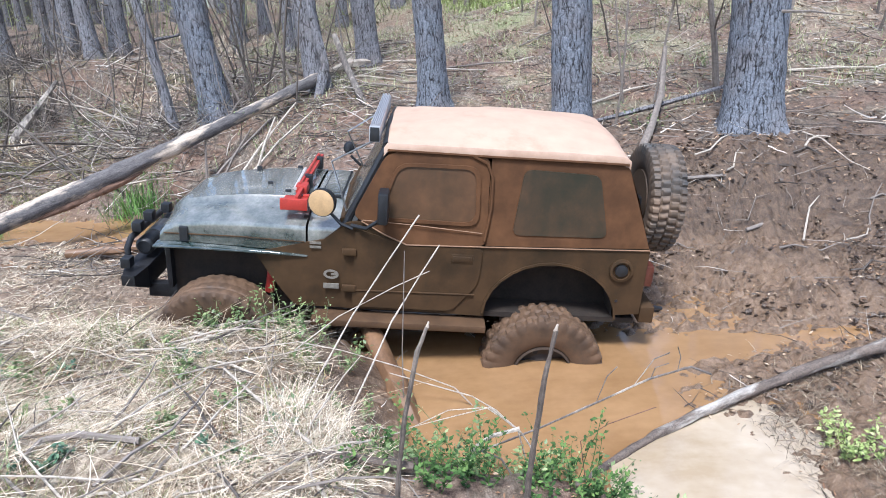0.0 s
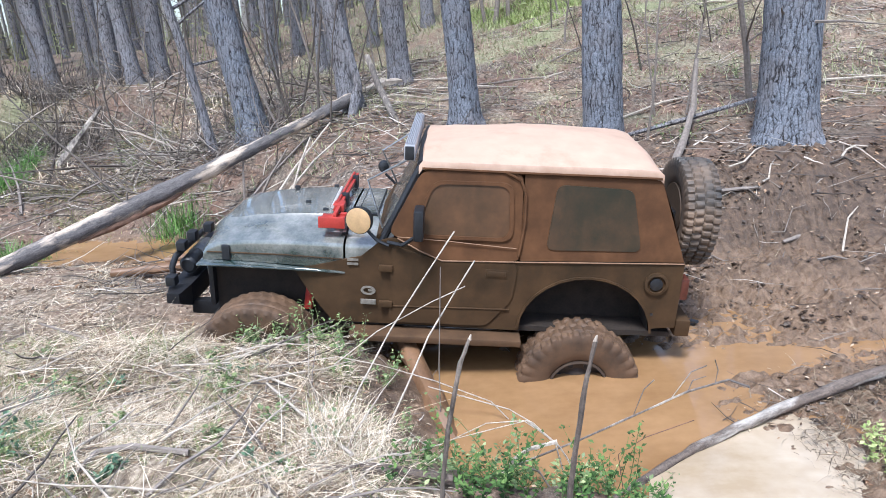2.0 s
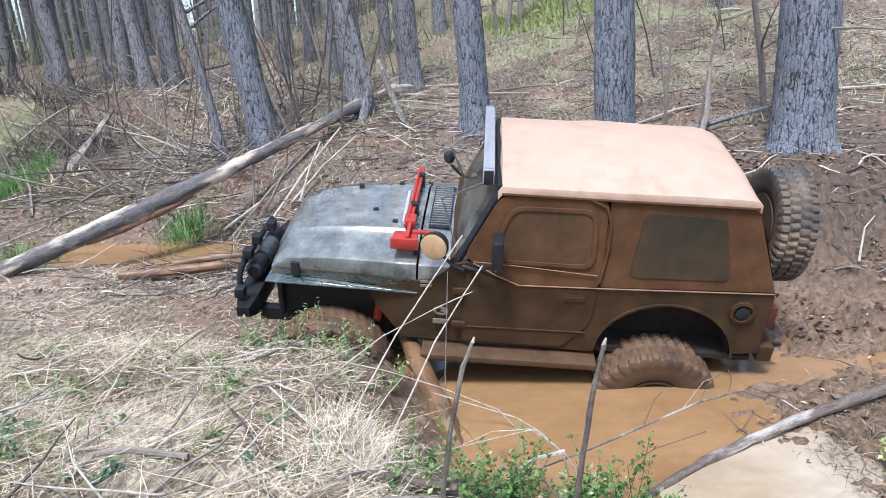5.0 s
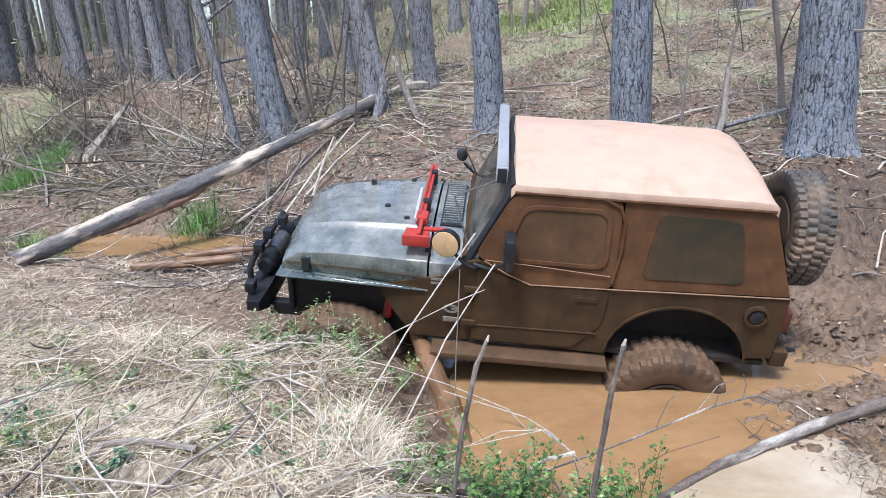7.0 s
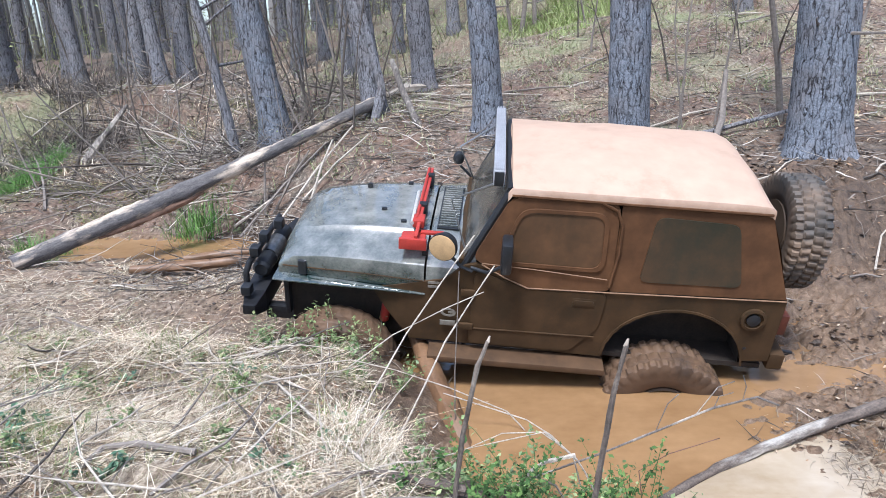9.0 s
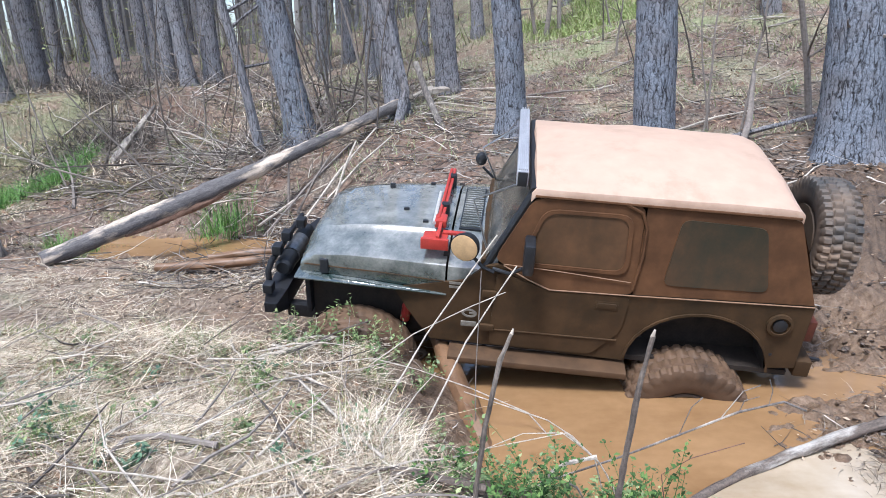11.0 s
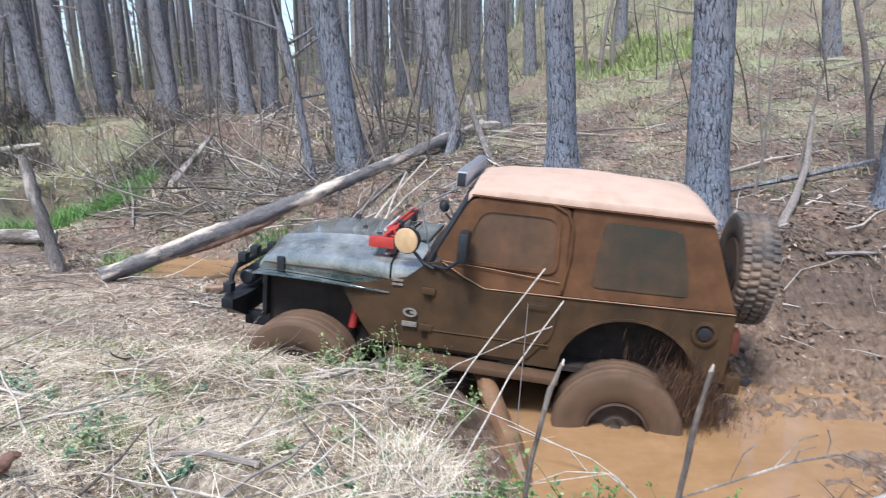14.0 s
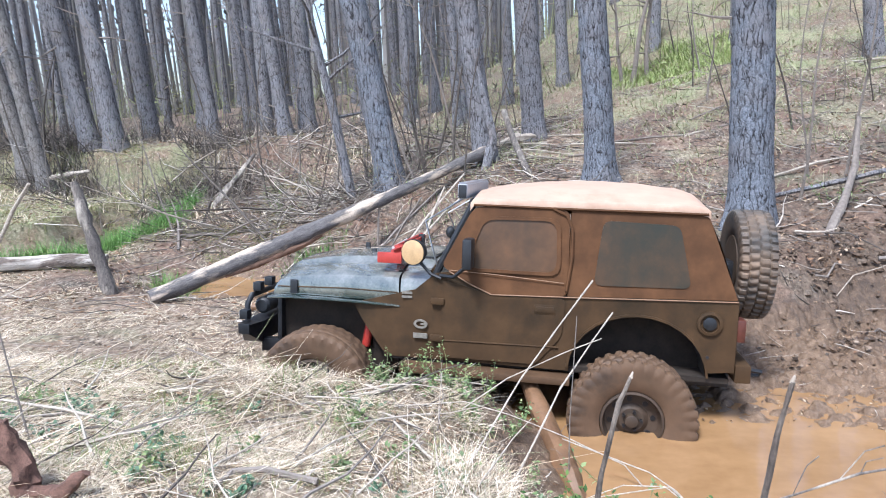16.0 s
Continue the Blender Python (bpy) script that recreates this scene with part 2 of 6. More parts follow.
def heights(x, y):
    """The ground's height at arrays of places."""
    i, u = cells(GX, x)
    j, v = cells(GY, y)
    z = (GZ[j, i] * (1 - u) + GZ[j, i + 1] * u) * (1 - v) + (GZ[j + 1, i] * (1 - u) + GZ[j + 1, i + 1] * u) * v
    z = z + (1.05 - z) * (1 - ease(0.5, 2.6, y))
    z = z + 0.19 * np.maximum(np.minimum(y, 90) - 18, 0) * ease(-30, 24, x - 0.1 * (y - 20))
    # the pool's ragged shore: open water before it, churned mud hardly above it, a rut ridge further up
    ripple = 0.05 * np.sin(9 * y) + 0.035 * np.sin(23 * y + 1.7) + 0.03 * np.sin(17 * x)
    side = x - np.interp(y, SHORE_Y, SHORE_X) + ripple
    back = y - 4.82 - 0.05 * np.sin(5 * x) - 0.03 * np.sin(13 * x + 1) + 0.9 * ease(0.5, 0.1, x)
    d = np.maximum(side, back)
    shore = np.where(d > 0, WATER_Z + 0.02 * ease(0, 0.25, d) + 0.055 * np.maximum(d - 0.45, 0), WATER_Z - 0.3 * ease(0, 0.5, -d))
    shore = shore + 0.13 * np.exp(-((y - 5.02 - 0.03 * (x - 3)) / 0.2) ** 2) * ease(2.75, 3.3, x) + 0.16 * np.exp(-((y - 6.0 + 0.1 * (x - 2.4)) / 0.25) ** 2) * ease(2.0, 2.7, x)
    area = ease(0.25, 0.6, x) * (1 - ease(4.2, 5.2, x)) * ease(2.2, 2.5, y - 0.5 * (1 - ease(0.95, 1.25, x))) * (1 - ease(6.1, 6.9, y))
    z = z + (shore - z) * area
    # cut bank along the creek
    wave = 0.5 * np.sin(x * 1.1) + 0.3 * np.sin(x * 2.7 + 1)
    z = z + 0.55 * (ease(13.9, 14.2, y + 0.5 * wave) - ease(13, 18, y)) * (1 - ease(-5.6, -4.4, x)) - 0.25 * np.exp(-((y - 13.4) / 0.7) ** 2) * (1 - ease(-6.0, -4.6, x))
    # mossy terrace over the creek bed
    s = np.minimum(y - 9.35 - 0.35 * (x + 9.5), -8.1 - x) + 0.16 * np.sin(x * 3.1 + y) + 0.1 * np.sin(y * 5.3 + x * 1.7)
    z = z - 0.3 * np.exp(-((s + 0.5) / 0.5) ** 2) * (1 - ease(-7.0, -6.2, x)) * ease(8.4, 9.3, y)
    z = z + np.maximum(0.88 - z, 0) * ease(0.0, 0.16, s) * (1 - ease(13, 14, y))
    # clay lip under the near bank
    return z + 0.10 * np.exp(-((x + 0.1) / 0.25) ** 2 - ((y - 4.3) / 0.5) ** 2)


STEP_X = 0.04
LEFT, NEARBY = -16.0, 1.6
TABLE = heights(*np.meshgrid(np.arange(LEFT, 14, STEP_X), np.arange(NEARBY, 24, STEP_X))).tolist()

FAR = heights(*np.meshgrid(np.arange(-170, 171, 0.5), np.arange(-70, 211, 0.5))).tolist()


def height(x, y):
    """The ground's height, from a fine table about the camera and a coarse one beyond it."""
    u, v = (x - LEFT) / STEP_X, (y - NEARBY) / STEP_X
    i, j = int(u), int(v)
    if 0 <= i < 748 and 0 <= j < 558 and u >= 0 and v >= 0:
        u, v = u - i, v - j
        p, q = TABLE[j], TABLE[j + 1]
        return (p[i] * (1 - u) + p[i + 1] * u) * (1 - v) + (q[i] * (1 - u) + q[i + 1] * u) * v
    u, v = (x + 170) / 0.5, (y + 70) / 0.5
    i, j = int(u), int(v)
    u, v = u - i, v - j
    p, q = FAR[j], FAR[j + 1]
    return (p[i] * (1 - u) + p[i + 1] * u) * (1 - v) + (q[i] * (1 - u) + q[i + 1] * u) * v


def zones(x, y, z):
    """Shares of wet mud (by the creek also painted shade), fresh grass and straw at a place."""
    wob = noise.noise(Vector((x * 0.9, y * 0.9, 3.0)))
    wob2 = noise.noise(Vector((x * 2.5, y * 2.5, 7.0)))
    mud = (1 - smooth(0.28, 0.62, z + 0.15 * wob)) * smooth(-1.6, -0.2, x + 0.5 * wob) * (1 - smooth(6.9, 7.8, y))
    mud = max(mud, (1 - smooth(0.04, 0.16, z)) * smooth(2.2, 2.9, y))
    mud = max(mud, 0.45 * (1 - smooth(0.1, 0.35, abs(y - 5.6) - 0.75)) * smooth(-4.5, -2.5, x) * (1 - smooth(6.9, 7.4, y)))
    # second term paints thicket shade over the creek hollow as dark mud
    mud = max(mud, smooth(2.0, 2.8, x + 0.4 * wob) * (1 - 0.55 * smooth(7.0, 7.8, y + 0.5 * wob)) * (1 - smooth(8.4, 9.8, y + 0.6 * wob)) * smooth(3.8, 4.6, y) * (1.05 + 0.4 * wob2), 0.55 * (1 - smooth(-6.2, -5.2, x + wob)) * smooth(10, 11, y) * (1 - smooth(15, 17, y)) * (1 - smooth(0.6, 0.8, z)))
    mud = min(mud, 1.0)
    green = smooth(0.1, 0.5, wob + 0.15) * (0.25 + 0.75 * smooth(10.5, 15, y)) * smooth(-1, 3, x)
    green = max(green, smooth(15, 24, y) * smooth(-6, 4, x) * (0.75 + 0.5 * wob))
    green = max(green, (0.75 + 0.5 * wob) * (1 - smooth(-7.4, -6.8, x)) * smooth(9.3, 9.9, y) * (1 - smooth(14, 17, y)))
    green = max(green, math.exp(-((x + 7.3) / 0.7) ** 2 - ((y - 10.8) / 1.8) ** 2))
    green = max(green, 0.4 * smooth(0.05, 0.4, wob2 + 0.4 * wob) * (1 - smooth(5, 8, y)) * (1 - smooth(-0.3, 0.2, x)))
    straw = (1 - smooth(4.3, 5.0, y)) * (1 - smooth(-0.2, 0.3, x)) + 0.6 * (1 - smooth(-2.5, -1.5, x)) * (1 - smooth(6.8, 8.2, y)) + 0.35 * (1 - smooth(-7.5, -6, x)) * smooth(0.0, 0.4, 0.3 + wob)
    straw += 0.6 * smooth(9.5, 12, y) * smooth(-0.2, 0.4, wob2 + wob) * smooth(-2, 2, x)
    return mud, green * (1 - mud), min(straw, 1.0) * (1 - mud)


def earth():
    m, t, b = shader("forest_ground")
    v = world_place(t)
    a = t.nodes.new("ShaderNodeVertexColor")
    a.layer_name = "zone"
    sep = t.nodes.new("ShaderNodeSeparateColor")
    link(t, a.outputs[0], sep.inputs[0])
    mid, fine, tiny = noisy(t, v, 2.2, 8, 0.65), noisy(t, v, 14, 8, 0.7), noisy(t, v, 90, 4, 0.7)
    streak = noisy(t, v, 26, 5, 0.7, (1.0, 0.35, 1.0))
    mixed = calc(t, "ADD", calc(t, "MULTIPLY", fine, 0.6), calc(t, "MULTIPLY", tiny, 0.4))
    clay = ramp(t, mixed, [(0.34, (0.03, 0.019, 0.013)), (0.5, (0.15, 0.09, 0.062)), (0.66, (0.38, 0.27, 0.20))])
    litter = ramp(t, streak, [(0.34, (0.025, 0.02, 0.014)), (0.51, (0.13, 0.102, 0.076)), (0.68, (0.40, 0.34, 0.27))])
    base = blend(t, fade(t, mid, 0.4, 0.6), clay, litter)
    straw = ramp(t, streak, [(0.32, (0.07, 0.05, 0.032)), (0.48, (0.30, 0.23, 0.155)), (0.64, (0.60, 0.50, 0.37))])
    base = blend(t, calc(t, "MULTIPLY", sep.outputs[2], fade(t, fine, 0.25, 0.6)), base, straw)
    green = ramp(t, fine, [(0.3, (0.15, 0.16, 0.075)), (0.7, (0.32, 0.325, 0.175))])
    base = blend(t, calc(t, "MULTIPLY", sep.outputs[1], fade(t, mid, 0.3, 0.65)), base, green)
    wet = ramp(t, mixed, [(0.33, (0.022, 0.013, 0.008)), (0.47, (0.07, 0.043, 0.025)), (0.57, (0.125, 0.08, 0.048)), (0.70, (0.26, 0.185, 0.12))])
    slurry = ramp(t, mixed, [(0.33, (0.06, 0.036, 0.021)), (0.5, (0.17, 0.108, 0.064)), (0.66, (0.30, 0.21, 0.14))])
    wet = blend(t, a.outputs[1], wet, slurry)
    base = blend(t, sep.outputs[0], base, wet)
    link(t, base, b.inputs["Base Color"])
    r = t.nodes.new("ShaderNodeMapRange")
    r.inputs["To Min"].default_value = 0.95
    r.inputs["To Max"].default_value = 0.42
    link(t, sep.outputs[0], r.inputs["Value"])
    link(t, r.outputs[0], b.inputs["Roughness"])
    relief(t, b, mixed, 0.9, 0.03)
    return m


def ground():
    xs = np.concatenate([np.linspace(-160, -15, 16)[:-1], np.linspace(-15, -7, 40)[:-1], np.linspace(-7, -1, 110)[:-1], np.linspace(-1, 1.7, 100)[:-1], np.linspace(1.7, 4.5, 190)[:-1], np.linspace(4.5, 7, 40)[:-1], np.linspace(7, 15, 40)[:-1], np.linspace(15, 160, 16)])
    ys = np.concatenate([np.linspace(-60, -2, 10)[:-1], np.linspace(-2, 2, 14)[:-1], np.linspace(2, 3, 36)[:-1], np.linspace(3, 6.4, 215)[:-1], np.linspace(6.4, 10, 75)[:-1], np.linspace(10, 18, 90)[:-1], np.linspace(18, 40, 50)[:-1], np.linspace(40, 200, 16)])
    n, verts, faces, tint = len(xs), [], [], []
    for y in ys:
        for x in xs:
            z = height(x, y)
            mud, green, straw = zones(x, y, z)
            rough = noise.fractal(Vector((x * 1.3, y * 1.3, 0)), 1.0, 2.0, 5) * 0.05
            clod = noise.fractal(Vector((x * 4.2, y * 5.5, 5)), 0.9, 2.0, 4)
            under = smooth(-0.3, 0.1, z)
            rough += mud * under * ((0.07 + 0.05 * smooth(4.55, 5.0, y)) * abs(clod) + 0.05 * smooth(4.6, 5.2, y) * noise.noise(Vector((x * 2.1, y * 4.6, 2))) - 0.02 - 0.015 * smooth(4.55, 5.0, y) + 0.018 * noise.fractal(Vector((x * 15, y * 15, 8)), 0.8, 2.0, 2))
            verts.append((x, y, z + rough))
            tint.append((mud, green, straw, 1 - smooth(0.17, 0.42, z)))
    for j in range(len(ys) - 1):
        for i in range(n - 1):
            a = j * n + i
            faces.append((a, a + 1, a + 1 + n, a + n))
    me = bpy.data.meshes.new("ground")
    me.from_pydata(verts, [], faces)
    me.polygons.foreach_set("use_smooth", [True] * len(faces))
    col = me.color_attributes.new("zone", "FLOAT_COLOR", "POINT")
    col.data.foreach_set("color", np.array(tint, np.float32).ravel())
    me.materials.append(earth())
    tagged(new("ground", me), "red clay forest ground with pine litter, straw and churned mud", "ground", kind="structure")


def murky(name, a, bcol, rough):
    m, t, b = shader(name)
    v = world_place(t)
    f = noisy(t, v, 1.1, 5, 0.6, (1.0, 2.2, 1.0))
    g = noisy(t, v, 9, 5, 0.6)
    k = calc(t, "ADD", calc(t, "MULTIPLY", f, 0.75), calc(t, "MULTIPLY", g, 0.25))
    link(t, ramp(t, k, [(0.35, a), (0.65, bcol)]), b.inputs["Base Color"])
    b.inputs["Roughness"].default_value = rough
    b.inputs["Specular IOR Level"].default_value = 0.7
    relief(t, b, noisy(t, v, 5.0, 3, 0.5, (1.0, 1.8, 1.0)), 0.05, 0.03)
    return m


WATER = murky("muddy_water", (0.222, 0.124, 0.054), (0.315, 0.187, 0.09), 0.05)
SILT = murky("pale_silty_water", (0.33, 0.25, 0.16), (0.47, 0.39, 0.29), 0.06)


def sheet(name, outline, z, mat, label):
    bm = bmesh.new()
    bm.faces.new([bm.verts.new((x, y, z)) for x, y in outline])
    bmesh.ops.triangulate(bm, faces=bm.faces)
    tagged(new(name, mesh_of(name, bm, mat)), label, "water", kind="structure")


ground()
sheet("water", [(-0.75, 2.3), (5, 2.3), (5, 7.2), (-0.75, 7.2)], WATER_Z, WATER, "opaque orange-brown muddy water standing in the hole")
sheet("water_puddle", [(-6, 6.9), (-1.2, 6.9), (-1.2, 10.3), (-6, 10.3)], 0.04, WATER, "orange muddy puddle along the fallen log")
sheet("water_pool", [(1.10, 2.35), (1.12, 3.0), (1.19, 3.185), (1.64, 3.43), (2.05, 3.66), (2.3, 3.75), (2.5, 3.4), (2.4, 2.35)], WATER_Z + 0.008, SILT, "pale silty pool beside the fallen pole")


# ---- the off-road car: x ahead, y to its left, z up, from the middle of the rear axle ----
def side_y(sgn, proud=0.0):
    """The outer skin: upright up to the belt, leaning in above it."""
    def outer(x, z):
        y = 0.752 - max(z - 0.84, 0) * 0.105 - max(x - 1.5, 0) * 0.10
        return sgn * (y + proud)
    return outer


def arc(cx, cz, rx, rz, a0, a1, n=14):
    return [(cx + rx * math.cos(radians(a0 + (a1 - a0) * i / n)), cz + rz * math.sin(radians(a0 + (a1 - a0) * i / n))) for i in range(n + 1)]


def tyre_mesh(mat, n=34, broad=1.0, lug=0.017, size=1.05):
    """One skin: sidewalls, shoulder lugs and four staggered rows of tread blocks."""
    seg = 5 * n
    wall = [(0.215, 0.12), (0.25, 0.142), (0.31, 0.155), (0.352, 0.156)]
    rows = [(r, -h) for r, h in wall] + [(0.385, -0.156), (0.408, -0.15), (0.414, -0.135), (0.416, -0.098), (0.416, -0.085), (0.418, -0.075), (0.418, -0.012), (0.418, 0.0), (0.418, 0.012), (0.418, 0.075), (0.416, 0.085), (0.416, 0.098), (0.414, 0.135), (0.408, 0.15), (0.385, 0.156)] + [(r, h) for r, h in wall[::-1]]
    row_of = {4: 0, 5: 0, 6: 0, 7: 0, 9: 1, 10: 1, 12: 2, 13: 2, 15: 3, 16: 3, 17: 3, 18: 3}
    shift, skew = (0.0, 0.55, 0.1, 0.6), (0.5, -1.6, 1.6, -0.5)
    bm, rings = bmesh.new(), []
    for j, (r, h) in enumerate(rows):
        ring = []
        for i in range(seg):
            k = row_of.get(j)
            rr, hh = r, h
            if k is not None:
                u = (i / seg * n + shift[k] + skew[k] * h) % 1.0
                up = lug if u < 0.66 else 0.0
                if j in (4, 18):
                    rr, hh = r, h + math.copysign(0.010 if up else 0, h)
                else:
                    rr = r + up
            a = 2 * math.pi * i / seg
            ring.append(bm.verts.new((size * rr * math.cos(a), hh * broad, size * rr * math.sin(a))))
        rings.append(ring)
    for p, q in zip(rings, rings[1:]):
        for i in range(seg):
            bm.faces.new((p[i], p[(i + 1) % seg], q[(i + 1) % seg], q[i]))
    return mesh_of("tyre", bm, mat, True)


def rim_mesh():
    bm = bmesh.new()
    add_lathe(bm, [(0.222, -0.12), (0.222, 0.125), (0.205, 0.13), (0.195, 0.09), (0.185, 0.05), (0.12, 0.045), (0.085, 0.075), (0.05, 0.075), (0.045, 0.115), (0.0401, 0.118)], 32)
    return mesh_of("rim", bm, RIM, True)


def bolt_mesh(name, r, h0, h1, seg):
    return mesh_of(name, add_lathe(bmesh.new(), [(r, h0), (r, h1)], seg), STEELBLACK, True)


def wheel(parent, name, m, tyre, rim, nuts):
    ob = new(name)
    ob.parent = parent
    ob.matrix_basis = m
    new("tyre", tyre).parent = ob
    hub = new("rim", rim)
    hub.parent = ob
    for n, me, count, far in (("wheel_nut", nuts[0], 5, 0.066), ("rim_hole", nuts[1], 8, 0.15)):
        for i in range(count):
            p, a = new(n, me), 2 * math.pi * (i + 0.5) / count
            p.parent = ob
            p.matrix_basis = Matrix.Translation((far * math.cos(a), 0, far * math.sin(a)))
    return ob


def make_car():
    car = new("off_road_car")
    tagged(car, "muddy dark green off-road car with a tan soft top", "car")
    arch = arc(-0.015, 0.28, 0.48, 0.425, 178, 2)
    for sgn in (1, -1):
        y = side_y(sgn)
        # tub side with the rear wheel arch and the cut front fender behind the front wheel
        poly = [(-0.68, 0.35), (-0.68, 0.85), (0.47, 0.815), (1.02, 0.80), (1.36, 0.95), (1.47, 0.93), (1.62, 0.80), (2.12, 0.66), (2.02, 0.50), (1.93, 0.38), (1.84, 0.27), (0.46, 0.27)] + arch[::-1][1:-1] + [(-0.50, 0.33)]
        bm = add_slab(bmesh.new(), poly, y, 0.03)
        part("body_side", bm, PAINT, car)
        bm = bmesh.new()
        lip_out = [(x + (x + 0.015) * 0.035, 0.28 + (z - 0.28) * 1.04) for x, z in arch]
        rows = [[(x, y(x, z) + sgn * 0.012, z) for x, z in arch], [(x, y(x, z) + sgn * 0.012, z) for x, z in lip_out], [(x, y(x, z) - sgn * 0.01, z) for x, z in lip_out]]
        add_loft(bm, rows)
        part("arch_lip", bm, PAINT, car)
        # lower door, upper cloth door, window
        lower = rounded([(0.50, 0.80), (1.02, 0.79), (1.40, 0.90), (1.42, 0.30), (0.70, 0.30), (0.52, 0.52)], 0.05)
        door = part("door", add_slab(bmesh.new(), lower, side_y(sgn, 0.008), 0.02), PAINT, car)
        part("door_handle", boxed((0.58, sgn * 0.745, 0.69), (0.71, sgn * 0.768, 0.735), 0.008), PAINT, door)
        part("handle_recess", boxed((0.565, sgn * 0.745, 0.675), (0.725, sgn * 0.7625, 0.75), 0.006), PAINT, door)
        for hz in (0.42, 0.70):
            part("hinge", boxed((1.39, sgn * 0.75, hz), (1.49, sgn * 0.775, hz + 0.05), 0.008), PAINT, door)
        part("door_crease", tube([(0.54, sgn * 0.761, 0.44), (1.41, sgn * 0.761, 0.43)], 0.006, 6), PAINT, door)
        upper = rounded([(0.485, 0.82), (1.05, 0.80), (1.37, 0.96), (1.42, 1.0), (1.21, 1.415), (1.13, 1.445), (0.50, 1.44)], 0.06)
        top_door = part("upper_door", add_slab(bmesh.new(), upper, side_y(sgn, 0.006), 0.02), CLOTH, car, "mud-caked cloth upper door")
        win = rounded([(0.575, 0.985), (1.235, 0.99), (1.115, 1.35), (0.59, 1.355)], 0.085)
        rim = [(0.91 + (x - 0.91) * 1.09, 1.17 + (z - 1.17) * 1.13) for x, z in win]
        part("window", add_slab(bmesh.new(), win, side_y(sgn, 0.010), 0.012), VINYL, top_door, "mud-smeared clear vinyl window")
        part("window_frame", add_ring_slab(bmesh.new(), rim, win, side_y(sgn, 0.02), 0.02), CLOTH, top_door)
        part("zip_seam", tube([(0.52, sgn * 0.762, 0.915), (1.0, sgn * 0.762, 0.95), (1.36, sgn * 0.757, 0.965)], 0.0032, 6), PIPING, top_door)
        bow = [(0.50, 0.86), (0.47, 1.10), (0.475, 1.30), (0.52, 1.40), (0.62, 1.445)]
        part("door_seam", tube([(x, side_y(sgn, 0.012)(x, z), z) for x, z in bow], 0.011, 6), CLOTH, top_door)
        # rear quarter curtain with its tinted window
        quarter = [(0.49, 0.82), (0.49, 1.45), (-0.425, 1.46), (-0.455, 1.43), (-0.672, 0.86)]
        curtain = part("side_curtain", add_slab(bmesh.new(), quarter, side_y(sgn, 0.0), 0.012), CLOTH, car, "mud-stained tan cloth side curtain")
        pane = rounded([(0.31, 0.91), (0.26, 1.375), (-0.265, 1.36), (-0.36, 0.925)], 0.06)
        part("quarter_window", add_slab(bmesh.new(), pane, side_y(sgn, 0.006), 0.012), TINT, curtain, "dark tinted window smeared with clay")
        part("belt_piping", tube([(-0.675, sgn * 0.757, 0.85), (0.47, sgn * 0.762, 0.815), (1.04, sgn * 0.762, 0.80)], 0.0045, 6), PIPING, car)
        part("flap_piping", tube([(1.04, sgn * 0.762, 0.80), (1.20, sgn * 0.764, 0.87), (1.36, sgn * 0.757, 0.955)], 0.005, 6), PIPING, car)
        # filler, mirror, step, decals
        if sgn > 0:
            bm = bmesh.new()
            add_lathe(bm, [(0.085, 0.745), (0.085, 0.772), (0.065, 0.776), (0.06, 0.758), (0.0401, 0.756)], 24, "Y", Matrix.Translation((-0.495, 0, 0.69)))
            cap = part("fuel_filler", bm, PAINT, car)
            part("filler_cap", add_lathe(bmesh.new(), [(0.045, 0.75), (0.045, 0.775), (0.02, 0.78)], 20, "Y", Matrix.Translation((-0.495, 0, 0.69))), BLACK, cap)
            bm = bmesh.new()
            add_lathe(bm, [(0.012, 0.74), (0.012, 0.7545)], 10, "Y", Matrix.Translation((-0.498, 0, 0.445)))
            part("plug_hole", bm, BLACK, car)
            oval = arc(1.57, 0.54, 0.055, 0.036, 0, 350, 22)
            hole = arc(1.57, 0.54, 0.036, 0.02, 0, 350, 22)
            part("decal_ring", add_ring_slab(bmesh.new(), oval, hole, side_y(1, 0.004), 0.003), PALE, car)
            part("decal_bar", boxed((1.53, 0.742, 0.533), (1.57, 0.750, 0.547)), PALE, car)
            part("decal_plate", boxed((1.515, 0.744, 0.43), (1.625, 0.752, 0.47), 0.002), PALE, car)
            for k in range(2):
                part("decal_line", boxed((1.64, 0.7435, 0.765 - 0.032 * k), (1.72, 0.7475, 0.783 - 0.032 * k)), PALE, car)
        part("mirror_arm", tube([(1.43, sgn * 0.75, 0.92), (1.32, sgn * 0.80, 0.92), (1.21, sgn * 0.86, 1.02)], 0.014, 8), BLACK, car)
        part("mirror", boxed((1.17, sgn * 0.87 - 0.085, 1.0), (1.24, sgn * 0.87 + 0.085, 1.22), 0.02), BLACK, car, "black wing mirror")
        step = part("side_step", boxed((0.445, min(sgn * 0.70, sgn * 0.875), 0.19), (1.70, max(sgn * 0.70, sgn * 0.875), 0.242), 0.012), STEP, car, "clay-covered side step")
        for x in (0.6, 1.45):
            part("step_bracket", tube([(x, sgn * 0.78, 0.19), (x, sgn * 0.55, 0.25)], 0.016, 6), STEELBLACK, step)
        # flat front fender and the dark inner wing
        f = bmesh.new()
        rows = []
